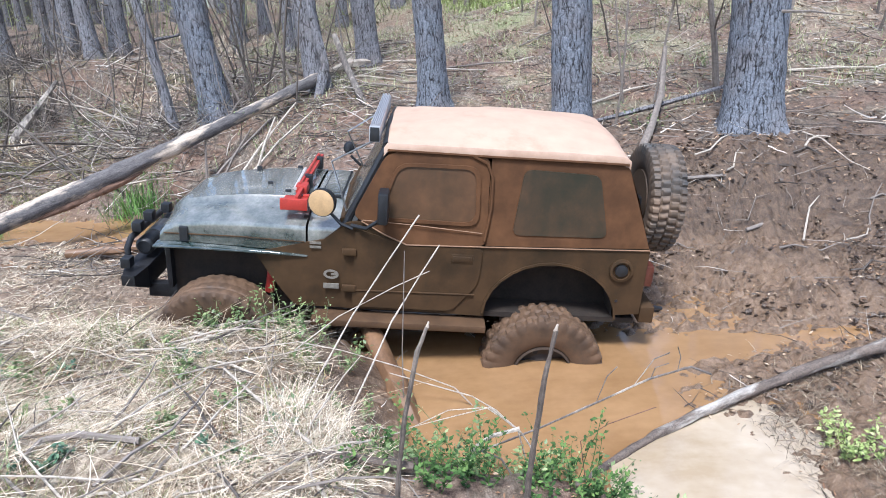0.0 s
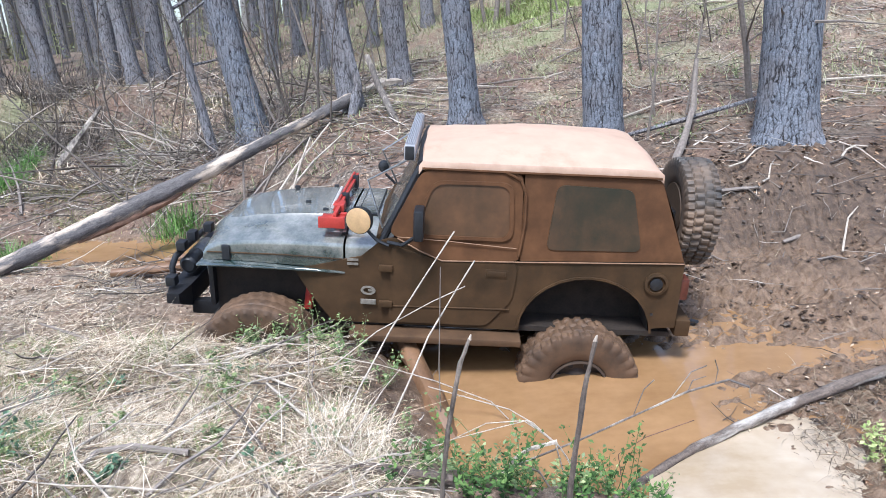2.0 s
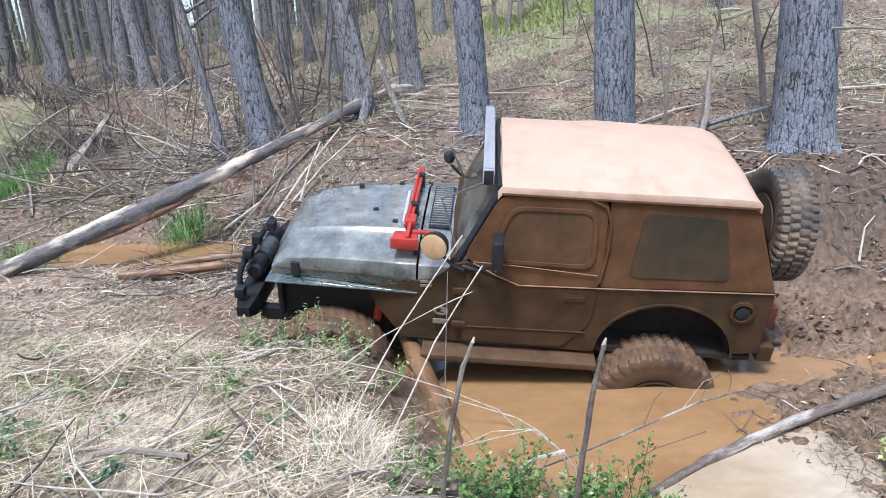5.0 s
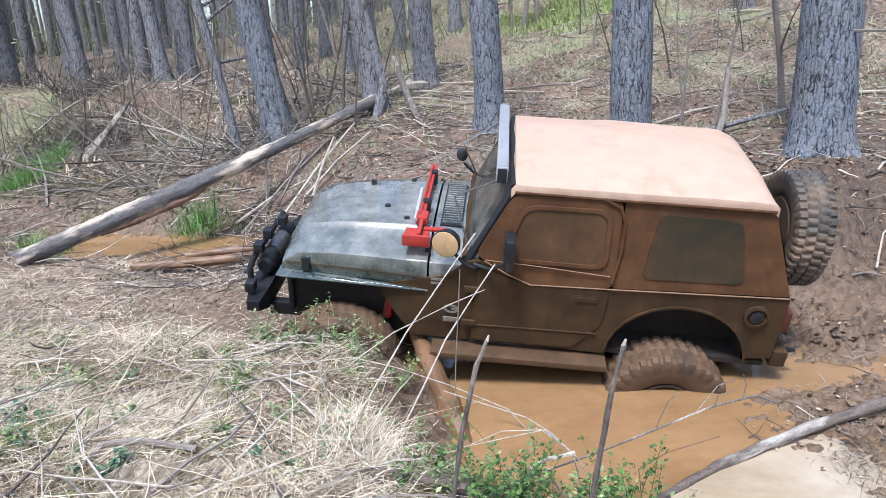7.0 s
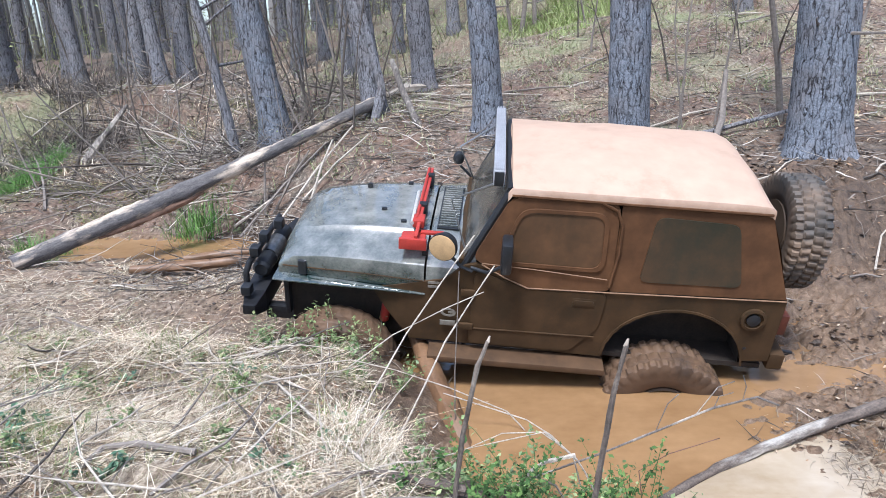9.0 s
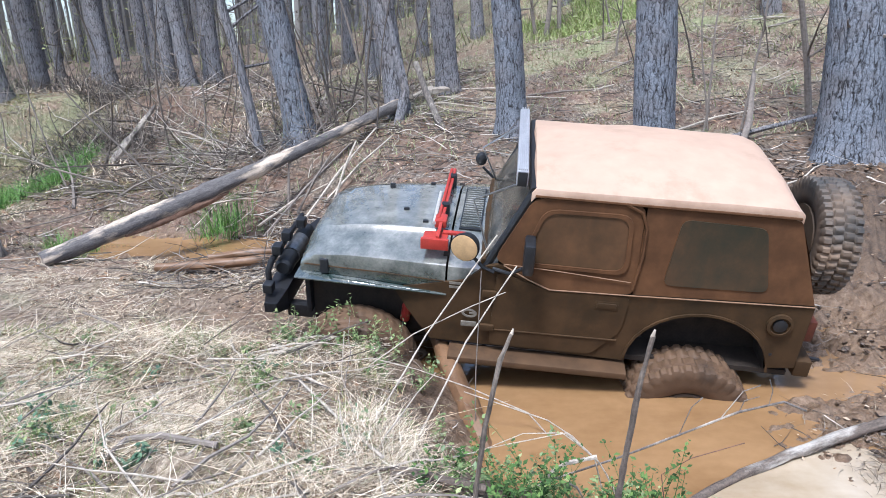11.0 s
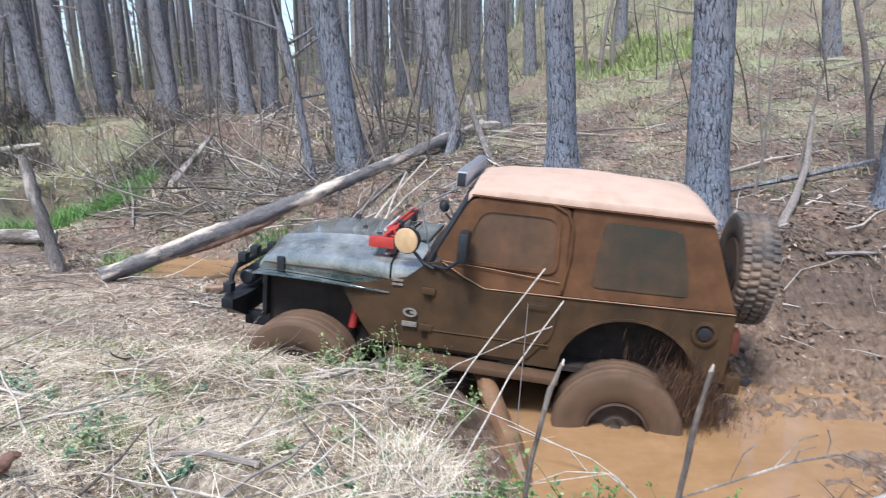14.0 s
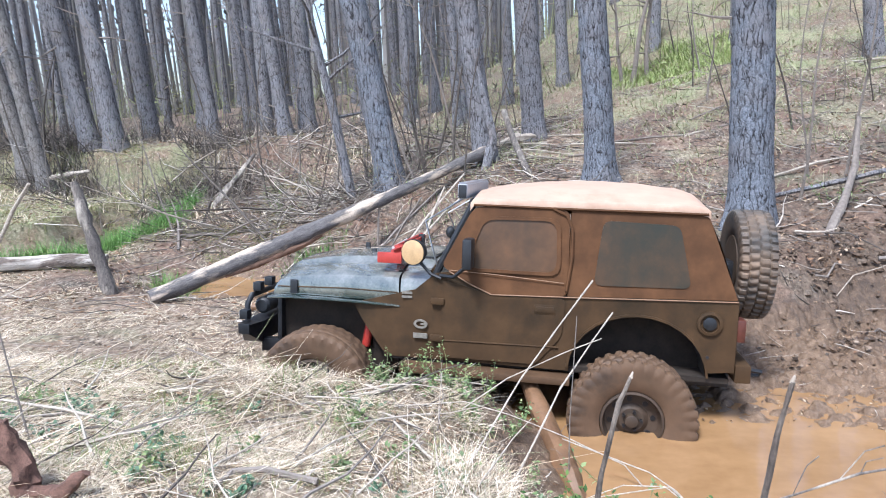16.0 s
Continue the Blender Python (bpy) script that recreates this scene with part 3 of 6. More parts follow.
        for x, z, w in ((1.74, 0.664, 0.735), (2.0, 0.672, 0.735), (2.35, 0.676, 0.73), (2.62, 0.672, 0.715), (2.78, 0.662, 0.695), (2.845, 0.65, 0.672)):
            rows.append([(x, sgn * 0.46, z + 0.008), (x, sgn * (w - 0.012), z + 0.008), (x, sgn * w, z + 0.002), (x, sgn * w, z - 0.006), (x, sgn * 0.46, z - 0.006)])
        add_loft(f, rows, True)
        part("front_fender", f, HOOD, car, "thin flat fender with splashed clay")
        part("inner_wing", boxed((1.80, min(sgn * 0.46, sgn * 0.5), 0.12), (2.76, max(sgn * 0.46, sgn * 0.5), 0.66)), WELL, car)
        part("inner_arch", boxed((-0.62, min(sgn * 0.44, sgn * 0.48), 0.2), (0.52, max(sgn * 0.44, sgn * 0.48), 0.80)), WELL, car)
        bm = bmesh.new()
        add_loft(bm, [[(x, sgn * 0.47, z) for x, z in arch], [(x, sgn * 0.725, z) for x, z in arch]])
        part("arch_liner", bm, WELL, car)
        shock = part("shock_absorber", tube([(2.10, sgn * 0.55, 0.05), (2.06, sgn * 0.53, 0.30)], 0.024, 10), STEELBLACK, car)
        part("shock_body", tube([(2.06, sgn * 0.53, 0.28), (2.01, sgn * 0.52, 0.60)], 0.036, 10), RED, shock, "red shock absorber body")
        part("frame_rail", boxed((-0.72, min(sgn * 0.36, sgn * 0.44), 0.14), (3.0, max(sgn * 0.36, sgn * 0.44), 0.25), 0.01), STEELBLACK, car)
        part("tail_lamp", boxed((-0.745, min(sgn * 0.60, sgn * 0.73), 0.56), (-0.68, max(sgn * 0.60, sgn * 0.73), 0.72), 0.012), REDLENS, car, "muddy red tail lamp")
        part("windscreen_pillar", tube([(1.50, sgn * 0.70, 0.86), (1.205, sgn * 0.66, 1.47)], 0.028, 8), BLACK, car)
        part("bar_brace", tube([(1.28, sgn * 0.60, 1.50), (1.60, sgn * 0.50, 1.30), (1.48, sgn * 0.62, 0.98)], 0.008, 6), STEEL, car)
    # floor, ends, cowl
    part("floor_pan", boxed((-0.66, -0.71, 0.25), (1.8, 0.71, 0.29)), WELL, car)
    part("tailgate", boxed((-0.69, -0.735, 0.33), (-0.65, 0.735, 0.85), 0.012), PAINT, car)
    part("rear_bumper", boxed((-0.80, -0.70, 0.27), (-0.69, 0.74, 0.40), 0.015), PAINT, car)
    part("rear_curtain", add_loft(bmesh.new(), [[(-0.675, y, 0.85) for y in (-0.74, 0, 0.74)], [(-0.555, y, 1.2) for y in (-0.71, 0, 0.71)], [(-0.44, y, 1.46) for y in (-0.69, 0, 0.69)]]), CLOTH, car)
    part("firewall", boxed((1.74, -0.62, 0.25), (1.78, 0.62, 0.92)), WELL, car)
    secs = [(1.40, 0.735, 0.80, 0.90, 0.97), (1.58, 0.725, 0.72, 0.90, 0.995), (1.738, 0.712, 0.66, 0.89, 1.0)]

    def hood_rows(ss):
        rows = []
        for x, w, zb, zs, zt in ss:
            half = [(w, zb), (w, zs - 0.05), (w - 0.012, zs - 0.018), (w - 0.045, zs), (w * 0.72, zs + (zt - zs) * 0.38), (w * 0.60, zs + (zt - zs) * 0.50), (w * 0.54, zt - 0.012), (w * 0.30, zt - 0.003), (0, zt)]
            rows.append([(x, y, z) for y, z in half] + [(x, -y, z) for y, z in half[-2::-1]])
        return rows

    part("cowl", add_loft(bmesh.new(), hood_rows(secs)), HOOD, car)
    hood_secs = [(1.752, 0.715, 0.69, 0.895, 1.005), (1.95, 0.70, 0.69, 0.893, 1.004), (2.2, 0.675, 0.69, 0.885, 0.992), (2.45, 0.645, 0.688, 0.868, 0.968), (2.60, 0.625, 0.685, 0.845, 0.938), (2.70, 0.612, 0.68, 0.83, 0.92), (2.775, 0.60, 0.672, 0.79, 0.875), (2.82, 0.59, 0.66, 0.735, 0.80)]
    hood = part("hood", add_loft(bmesh.new(), hood_rows(hood_secs)), HOOD, car, "glossy dark green hood with thin mud streaks and painted sky sheen")
    part("hood_seam", tube([(2.78, 0.606, 0.735), (2.2, 0.681, 0.765), (1.76, 0.721, 0.765)], 0.005, 6), PAINT, hood)
    for s in (1, -1):
        part("hood_latch", boxed((2.60, s * 0.625 - 0.02, 0.69), (2.66, s * 0.625 + 0.02, 0.80), 0.008), BLACK, hood)
    for x, y in ((1.95, 0.30), (1.98, -0.38), (2.12, 0.12), (2.3, -0.30)):
        part("washer_jet", boxed((x - 0.02, y - 0.015, 0.96), (x + 0.02, y + 0.015, 1.012), 0.006), BLACK, hood)
    vent = part("cowl_vent", boxed((1.54, -0.36, 0.985), (1.70, 0.36, 0.999)), BLACK, car)
    for k in range(17):
        y = -0.32 + 0.04 * k
        part("slat", boxed((1.55, y - 0.008, 0.997), (1.69, y + 0.008, 1.008)), HOOD, vent)
    # grille and head lamps
    g = part("grille", boxed((2.76, -0.57, 0.28), (2.80, 0.57, 0.71), 0.012), STEELBLACK, car)
    for k in range(7):
        y = (k - 3) * 0.085
        part("grille_slot", boxed((2.795, y - 0.024, 0.40), (2.804, y + 0.024, 0.65), 0.004), BLACK, g)
    for s in (1, -1):
        part("head_lamp", add_lathe(bmesh.new(), [(0.09, 2.79), (0.09, 2.82), (0.05, 2.835)], 20, "X", Matrix.Translation((0, s * 0.43, 0.55))), STEEL, g)
    # windscreen, header bar, light bar
    part("windscreen_header", tube([(1.205, 0.68, 1.47), (1.21, 0, 1.50), (1.205, -0.68, 1.47)], 0.034, 8), BLACK, car)
    part("windscreen_sill", tube([(1.49, 0.70, 0.93), (1.50, 0, 0.985), (1.49, -0.70, 0.93)], 0.03, 8), PAINT, car)
    part("windscreen", add_loft(bmesh.new(), [[(1.50, -0.68, 0.94), (1.515, 0, 0.97), (1.50, 0.68, 0.94)], [(1.225, -0.65, 1.45), (1.235, 0, 1.48), (1.225, 0.65, 1.45)]]), GLASS, car, "dusty grey windscreen")
    bar = part("light_bar", boxed((1.255, -0.65, 1.49), (1.33, 0.66, 1.60), 0.012), ALU, car, "long aluminium light bar over the windscreen")
    for s in (0.665, -0.655):
        part("end_cap", boxed((1.262, s - 0.006, 1.497), (1.323, s + 0.006, 1.593), 0.004), BLACK, bar)
    for k in range(5):
        part("cooling_fin", boxed((1.265 + k * 0.013, -0.64, 1.6), (1.27 + k * 0.013, 0.65, 1.612)), ALU, bar)
    # roof cloth over its bows
    rows = []
    for x, drop, crown in ((1.225, 0.035, 0.035), (1.20, 0.0, 0.055), (1.0, 0.0, 0.085), (0.72, 0.0, 0.118), (0.45, 0.0, 0.14), (0.25, 0.0, 0.13), (0.0, -0.004, 0.125), (-0.2, -0.002, 0.115), (-0.33, 0.0, 0.10), (-0.40, 0.004, 0.08), (-0.44, 0.012, 0.05), (-0.462, 0.03, 0.02)):
        edge = 1.487 - drop
        row = [(x, 0.70, edge - 0.045), (x, 0.697, edge - 0.005)]
        for k in range(0, 13):
            y = 0.69 - 0.115 * k
            wave = 0.008 * math.sin(x * 9 + y * 3) + 0.006 * math.sin(y * 11 + x * 4)
            row.append((x, y, edge + 0.012 + crown * (1 - abs(y / 0.69) ** 2.2) + wave * (1 - abs(y / 0.7) ** 4)))
        row += [(x, -0.697, edge - 0.005), (x, -0.70, edge - 0.045)]
        rows.append(row)
    roof = part("soft_top", add_loft(bmesh.new(), rows), ROOF, car, "pale clay-coated cloth roof")
    for s in (1, -1):
        part("roof_seam", tube([(1.2, s * 0.699, 1.452), (0.5, s * 0.70, 1.447), (-0.2, s * 0.703, 1.447), (-0.445, s * 0.703, 1.446)], 0.009, 6), CLOTH, roof)
    # hi-lift jack across the hood
    jack = part("jack_bar", boxed((1.81, -0.55, 1.05), (1.835, 0.66, 1.08), 0.004), RED, car, "red lifting jack strapped across the hood")
    part("jack_base", boxed((1.745, 0.65, 0.98), (1.936, 0.678, 1.062), 0.006), RED, jack)
    part("jack_foot", boxed((1.76, 0.50, 1.01), (1.93, 0.66, 1.035), 0.006), RED, jack)
    part("jack_lifter", boxed((1.785, 0.33, 1.03), (1.87, 0.45, 1.09), 0.012), RED, jack)
    part("jack_handle", tube([(1.87, 0.45, 1.07), (1.88, -0.05, 1.08)], 0.014, 8), JACKSTEEL, jack)
    part("jack_rod", tube([(1.845, 0.40, 1.085), (1.845, -0.5, 1.09)], 0.012, 8), RED, jack)
    part("jack_nose", boxed((1.64, 0.50, 1.03), (1.80, 0.54, 1.05), 0.004), RED, jack)
    part("jack_clamp", boxed((1.79, -0.40, 1.0), (1.85, -0.34, 1.10), 0.008), BLACK, jack)
    part("jack_mount", boxed((1.79, 0.14, 1.0), (1.85, 0.20, 1.10), 0.008), BLACK, jack)
    # round spot lamps beside the windscreen
    for s in (1, -1):
        turn = Matrix.Translation((1.615, s * 0.765, 1.09)) @ Matrix.Rotation(radians(s * 74), 4, "Z") @ Matrix.Diagonal((1, 1, 1, 1) if s > 0 else (0.5, 0.5, 0.6, 1))
        lamp = part("spot_lamp", add_lathe(bmesh.new(), [(0.03, -0.06), (0.08, -0.03), (0.098, 0.02), (0.098, 0.045)], 24, "X", turn), BLACK, car)
        part("lamp_cover", add_lathe(bmesh.new(), [(0.092, 0.04), (0.092, 0.052), (0.06, 0.06)], 24, "X", turn), AMBER, lamp, "cream round lamp cover")
        part("lamp_bracket", tube([(1.60, s * 0.75, 1.03), (1.50, s * 0.76, 0.93), (1.42, s * 0.765, 0.90)], 0.012, 6), BLACK, lamp)
    # front bumper, winch, hoop and lamps
    b = bmesh.new()
    add_box(b, (2.98, -0.46, 0.22), (3.15, 0.46, 0.40), 0.02)
    for s in (1, -1):
        add_loft(b, [[(2.98, s * 0.46, 0.40), (3.15, s * 0.46, 0.40), (3.15, s * 0.46, 0.22), (2.98, s * 0.46, 0.22)], [(2.98, s * 0.70, 0.42), (3.07, s * 0.70, 0.42), (3.05, s * 0.70, 0.36), (2.98, s * 0.70, 0.34)]], True)
    bumper = part("front_bumper", b, STEELBLACK, car, "black steel front bumper")
    for s in (1, -1):
        part("bumper_end", boxed((2.98, s * 0.70 - 0.008, 0.345), (3.075, s * 0.70 + 0.008, 0.425), 0.004), STEELBLACK, bumper)
    winch = part("winch_drum", add_lathe(bmesh.new(), [(0.075, -0.13), (0.075, 0.13)], 20, "Y", Matrix.Translation((3.05, 0, 0.50))), STEEL, car)
    for s in (1, -1):
        part("winch_motor", add_lathe(bmesh.new(), [(0.07, s * 0.14), (0.07, s * 0.31), (0.05, s * 0.33)], 20, "Y", Matrix.Translation((3.05, 0, 0.50))), BLACK, winch)
    hoop = part("grille_hoop", tube([(3.13, 0.43, 0.38), (3.13, 0.43, 0.53), (3.11, 0.39, 0.60), (3.11, -0.39, 0.60), (3.13, -0.43, 0.53), (3.13, -0.43, 0.38)], 0.024, 10), STEELBLACK, car)
    for x, y, z in ((3.08, 0.57, 0.475), (3.08, 0.32, 0.665), (3.07, 0.12, 0.68), (3.04, -0.16, 0.655)):
        pod = part("work_lamp", boxed((x - 0.036, y - 0.042, z - 0.036), (x + 0.034, y + 0.042, z + 0.04), 0.009), BLACK, car)
        part("lamp_lens", boxed((x + 0.032, y - 0.034, z - 0.028), (x + 0.039, y + 0.034, z + 0.032), 0.003), STEEL, pod)
    # axles and underside
    for x in (0.0, 2.373):
        part("axle", tube([(x, -0.62, 0), (x, 0.62, 0)], 0.05, 10), WELL, car)
        part("differential", add_lathe(bmesh.new(), [(0.04, -0.14), (0.13, -0.07), (0.15, 0.0), (0.13, 0.07), (0.04, 0.14)], 16, "X", Matrix.Translation((x, 0.1 if x else 0, 0))), WELL, car)
    part("gearbox", boxed((0.8, -0.2, 0.1), (1.7, 0.2, 0.28), 0.03), WELL, car)
    part("fuel_tank", boxed((-0.62, -0.4, 0.12), (-0.2, 0.4, 0.28), 0.03), WELL, car)
    part("tow_hook", tube([(-0.80, 0.60, 0.34), (-0.90, 0.60, 0.33), (-0.90, 0.56, 0.29), (-0.80, 0.56, 0.29)], 0.015, 6), STEELBLACK, car)
    # wheels
    tyre, packed, rim = tyre_mesh(RUBBER), tyre_mesh(RUBBER, 34, 1.0, 0.006), rim_mesh()
    nuts = (bolt_mesh("wheel_nut", 0.012, 0.07, 0.1, 6), bolt_mesh("rim_hole", 0.02, 0.044, 0.053, 10))
    spin = []
    for x, s in ((0.0, 1), (2.373, 1), (0.0, -1), (2.373, -1)):
        w = wheel(car, "wheel", pose(x, s * 0.765, 0.0, 0, 0, 0 if s > 0 else 180), packed if x > 1 else tyre, rim, nuts)
        spin.append((w, x, s))
    spare = wheel(car, "spare_wheel", pose(-0.875, 0.04, 1.03, 0, 0, 90), tyre_mesh(SPARE, 42, 0.82, 0.018, 0.98), rim, nuts)
    tagged(spare, "dusty knobbly spare wheel on the tailgate")
    part("spare_carrier", boxed((-0.78, -0.06, 0.9), (-0.69, 0.16, 1.06), 0.01), STEELBLACK, car)
    return car, spin


car, spin = make_car()


# ---- plants and litter ----
def islands(name, stops, rough=0.85):
    """A material whose colour changes from piece to piece."""
    m, t, b = shader(name)
    g = t.nodes.new("ShaderNodeNewGeometry")
    c = ramp(t, g.outputs["Random Per Island"], stops)
    n = noisy(t, world_place(t), 60, 3)
    link(t, blend(t, 0.5, c, ramp(t, n, [(0.3, (0.45, 0.45, 0.45)), (0.7, (1, 1, 1))]), "MULTIPLY"), b.inputs["Base Color"])
    b.inputs["Roughness"].default_value = rough
    return m


STRAW = islands("straw", [(0.0, (0.08, 0.052, 0.03)), (0.2, (0.25, 0.17, 0.10)), (0.42, (0.56, 0.44, 0.295)), (0.66, (0.85, 0.715, 0.53)), (0.94, (0.85, 0.75, 0.6)), (1.0, (0.24, 0.27, 0.10))])
FRESH = islands("fresh_grass", [(0.0, (0.09, 0.135, 0.03)), (0.5, (0.15, 0.22, 0.05)), (1.0, (0.30, 0.34, 0.11))], 0.6)
HILL = islands("hill_grass", [(0.0, (0.2, 0.24, 0.10)), (0.4, (0.34, 0.38, 0.18)), (0.7, (0.48, 0.46, 0.29)), (1.0, (0.40, 0.32, 0.21))], 0.8)
LEAF = islands("weed_leaf", [(0.0, (0.08, 0.125, 0.04)), (0.6, (0.16, 0.225, 0.08)), (1.0, (0.32, 0.37, 0.15))], 0.5)
LITTER = islands("leaf_litter", [(0.0, (0.08, 0.045, 0.025)), (0.35, (0.22, 0.12, 0.065)), (0.7, (0.38, 0.25, 0.15)), (1.0, (0.58, 0.47, 0.34))])
MARSH = islands("marsh_grass_blade", [(0.0, (0.05, 0.14, 0.02)), (0.6, (0.11, 0.25, 0.04)), (1.0, (0.24, 0.38, 0.10))], 0.6)
BRIGHTLEAF = islands("bright_weed_leaf", [(0.0, (0.025, 0.065, 0.012)), (0.6, (0.06, 0.125, 0.025)), (1.0, (0.15, 0.24, 0.06))], 0.9)
TWIG = islands("twig", [(0.0, (0.04, 0.032, 0.027)), (0.45, (0.14, 0.115, 0.095)), (0.8, (0.36, 0.31, 0.26)), (1.0, (0.68, 0.62, 0.54))])
MUDBIT = islands("wet_clod", [(0.0, (0.055, 0.031, 0.018)), (0.6, (0.115, 0.064, 0.036)), (1.0, (0.15, 0.085, 0.048))], 0.9)
MUDBIT.node_tree.nodes["Principled BSDF"].inputs["Specular IOR Level"].default_value = 0.1


def stuff(name, verts, faces, mat, label, category, smooth_faces=False):
    me = bpy.data.meshes.new(name)
    me.from_pydata(verts, [], faces)
    me.materials.append(mat)
    if smooth_faces:
        me.polygons.foreach_set("use_smooth", [True] * len(faces))
    return tagged(new(name, me), label, category, kind="stuff")


def blades(name, places, mat, label, long=(0.15, 0.5), wide=0.004, rise=(5, 40), bend=0.5, lift=0.03, seed=1):
    """Grass: each blade a tapered ribbon of three joints, rising by rise degrees and bending down."""
    rng = random.Random(seed)
    verts, faces = [], []
    for x, y in places:
        z = height(x, y) + rng.uniform(-0.02, lift)
        a, e = rng.uniform(0, 2 * math.pi), radians(rng.uniform(*rise))
        n, w = rng.uniform(*long), wide * rng.uniform(0.6, 1.5)
        d = Vector((math.cos(a), math.sin(a), 0))
        s = Vector((-d.y, d.x, rng.uniform(-0.6, 0.6))).normalized() * w
        p, k = Vector((x, y, z)), len(verts)
        curl = rng.uniform(0.2, 1) * bend
        turn = rng.uniform(-0.5, 0.5)
        for j in range(4):
            verts += [p - s * (1 - j * 0.3), p + s * (1 - j * 0.3)]
            d = (d + Vector((-d.y, d.x, 0)) * turn * 0.35).normalized()
            p = p + (d * math.cos(e) + Vector((0, 0, math.sin(e)))) * (n / 3)
            e -= curl
            g = height(p.x, p.y)
            if p.z < g + 0.005:
                p.z, e = g + 0.008, max(e, 0)
        faces += [(k, k + 1, k + 3, k + 2), (k + 2, k + 3, k + 5, k + 4), (k + 4, k + 5, k + 7, k + 6)]
    return stuff(name, verts, faces, mat, label, "grass")


def scatter(n, xr, yr, keep, seed):
    rng = random.Random(seed)
    out = []
    while len(out) < n:
        x, y = rng.uniform(*xr), rng.uniform(*yr)
        if rng.random() < keep(x, y):
            out.append((x, y))
    return out


DEAD = islands("dead_matted_grass", [(0.0, (0.055, 0.036, 0.022)), (0.4, (0.16, 0.115, 0.075)), (0.8, (0.30, 0.235, 0.16)), (1.0, (0.46, 0.38, 0.27))])
LIME = islands("young_slope_grass", [(0.0, (0.2, 0.27, 0.07)), (0.6, (0.34, 0.42, 0.13)), (1.0, (0.5, 0.52, 0.24))], 0.7)
OLIVE = islands("olive_moss_grass", [(0.0, (0.10, 0.115, 0.03)), (0.5, (0.21, 0.225, 0.07)), (0.85, (0.33, 0.32, 0.12)), (1.0, (0.44, 0.38, 0.2))], 0.8)
BRAMBLE = islands("bramble_leaf", [(0.0, (0.045, 0.10, 0.055)), (0.6, (0.10, 0.19, 0.105)), (1.0, (0.2, 0.28, 0.15))], 0.55)


def patch(x, y, size, k):
    return noise.noise(Vector((x * size, y * size, k)))


def bankside(x, y):
    edge = -0.16 - 0.23 * (y - 2.6) + 0.12 * patch(0, y, 3.0, 2)
    return (1 - smooth(4.3, 4.7, y + 0.2 * patch(x, y, 2, 5))) * (1 - smooth(edge - 0.22, edge + 0.02, x))


def strawy(x, y):
    return bankside(x, y) * (0.08 + 0.92 * smooth(-0.22, 0.25, patch(x, y, 1.5, 1) + 0.6 * patch(x, y, 5, 1)))


blades("dry_grass", scatter(64000, (-5.4, 0.2), (1.9, 4.75), strawy, 3), STRAW, "flattened pale straw grass over the near bank", (0.05, 0.30), 0.0016, (0, 20), 0.22, 0.045, 4)
blades("dry_grass", scatter(1200, (-0.9, -0.1), (2.5, 3.4), lambda x, y: math.exp(-((x + 0.45) / 0.2) ** 2 - ((y - 2.9) / 0.25) ** 2), 91), STRAW, "bleached tuft of dead grass hanging over the bank", (0.08, 0.3), 0.0014, (5, 60), 0.5, 0.10, 92)
blades("dead_grass", scatter(15000, (-5.4, 0.2), (1.9, 4.75), bankside, 43), DEAD, "brown matted dead grass under the straw", (0.04, 0.2), 0.002, (0, 25), 0.3, 0.025, 44)
blades("moss_grass", scatter(9500, (-5.4, 0.1), (2.0, 4.7), lambda x, y: bankside(x, y) * smooth(-0.1, 0.25, patch(x, y, 1.3, 9) + 0.5 * patch(x, y, 4, 3)), 45), OLIVE, "low olive-green grass among the straw", (0.03, 0.12), 0.0018, (8, 65), 0.4, 0.03, 46)
blades("dry_grass", scatter(18000, (-9.5, -1.0), (4.5, 8.2), lambda x, y: (1 - smooth(0.15, 0.7, zones(x, y, height(x, y))[0])) * smooth(-0.3, 0.2, patch(x, y, 1, 2)), 5), STRAW, "thin trampled straw beside the ruts", (0.06, 0.3), 0.0022, (1, 20), 0.3, 0.02, 6)
blades("dead_grass", scatter(7000, (-9.5, -1.2), (4.6, 8.4), lambda x, y: 1 - smooth(0.3, 0.9, zones(x, y, height(x, y))[0]), 47), DEAD, "brown dead grass beside the ruts", (0.05, 0.22), 0.0025, (1, 35), 0.3, 0.01, 48)
blades("fresh_grass", scatter(3200, (-5.2, 0.3), (2.0, 4.7), lambda x, y: bankside(x, y) * smooth(0.0, 0.35, patch(x, y, 1.9, 9)), 7), FRESH, "green shoots among the straw", (0.05, 0.2), 0.002, (25, 80), 0.4, 0.02, 8)
def creek_bed(x, y):
    line = math.exp(-((x - float(np.interp(y, (8.8, 9.9, 11.8, 13.3), (-7.9, -7.2, -7.05, -7.45)))) / 0.5) ** 2) * smooth(8.4, 9.0, y) * (1 - smooth(12.8, 13.6, y))
    spots = math.exp(-((x + 4.95) / 0.3) ** 2 - ((y - 8.05) / 0.25) ** 2) + math.exp(-((x + 5.2) / 0.35) ** 2 - ((y - 8.75) / 0.2) ** 2)
    return smooth(0.3, 0.75, max(line, 0.8 * spots) + 0.35 * patch(x, y, 1.8, 4))


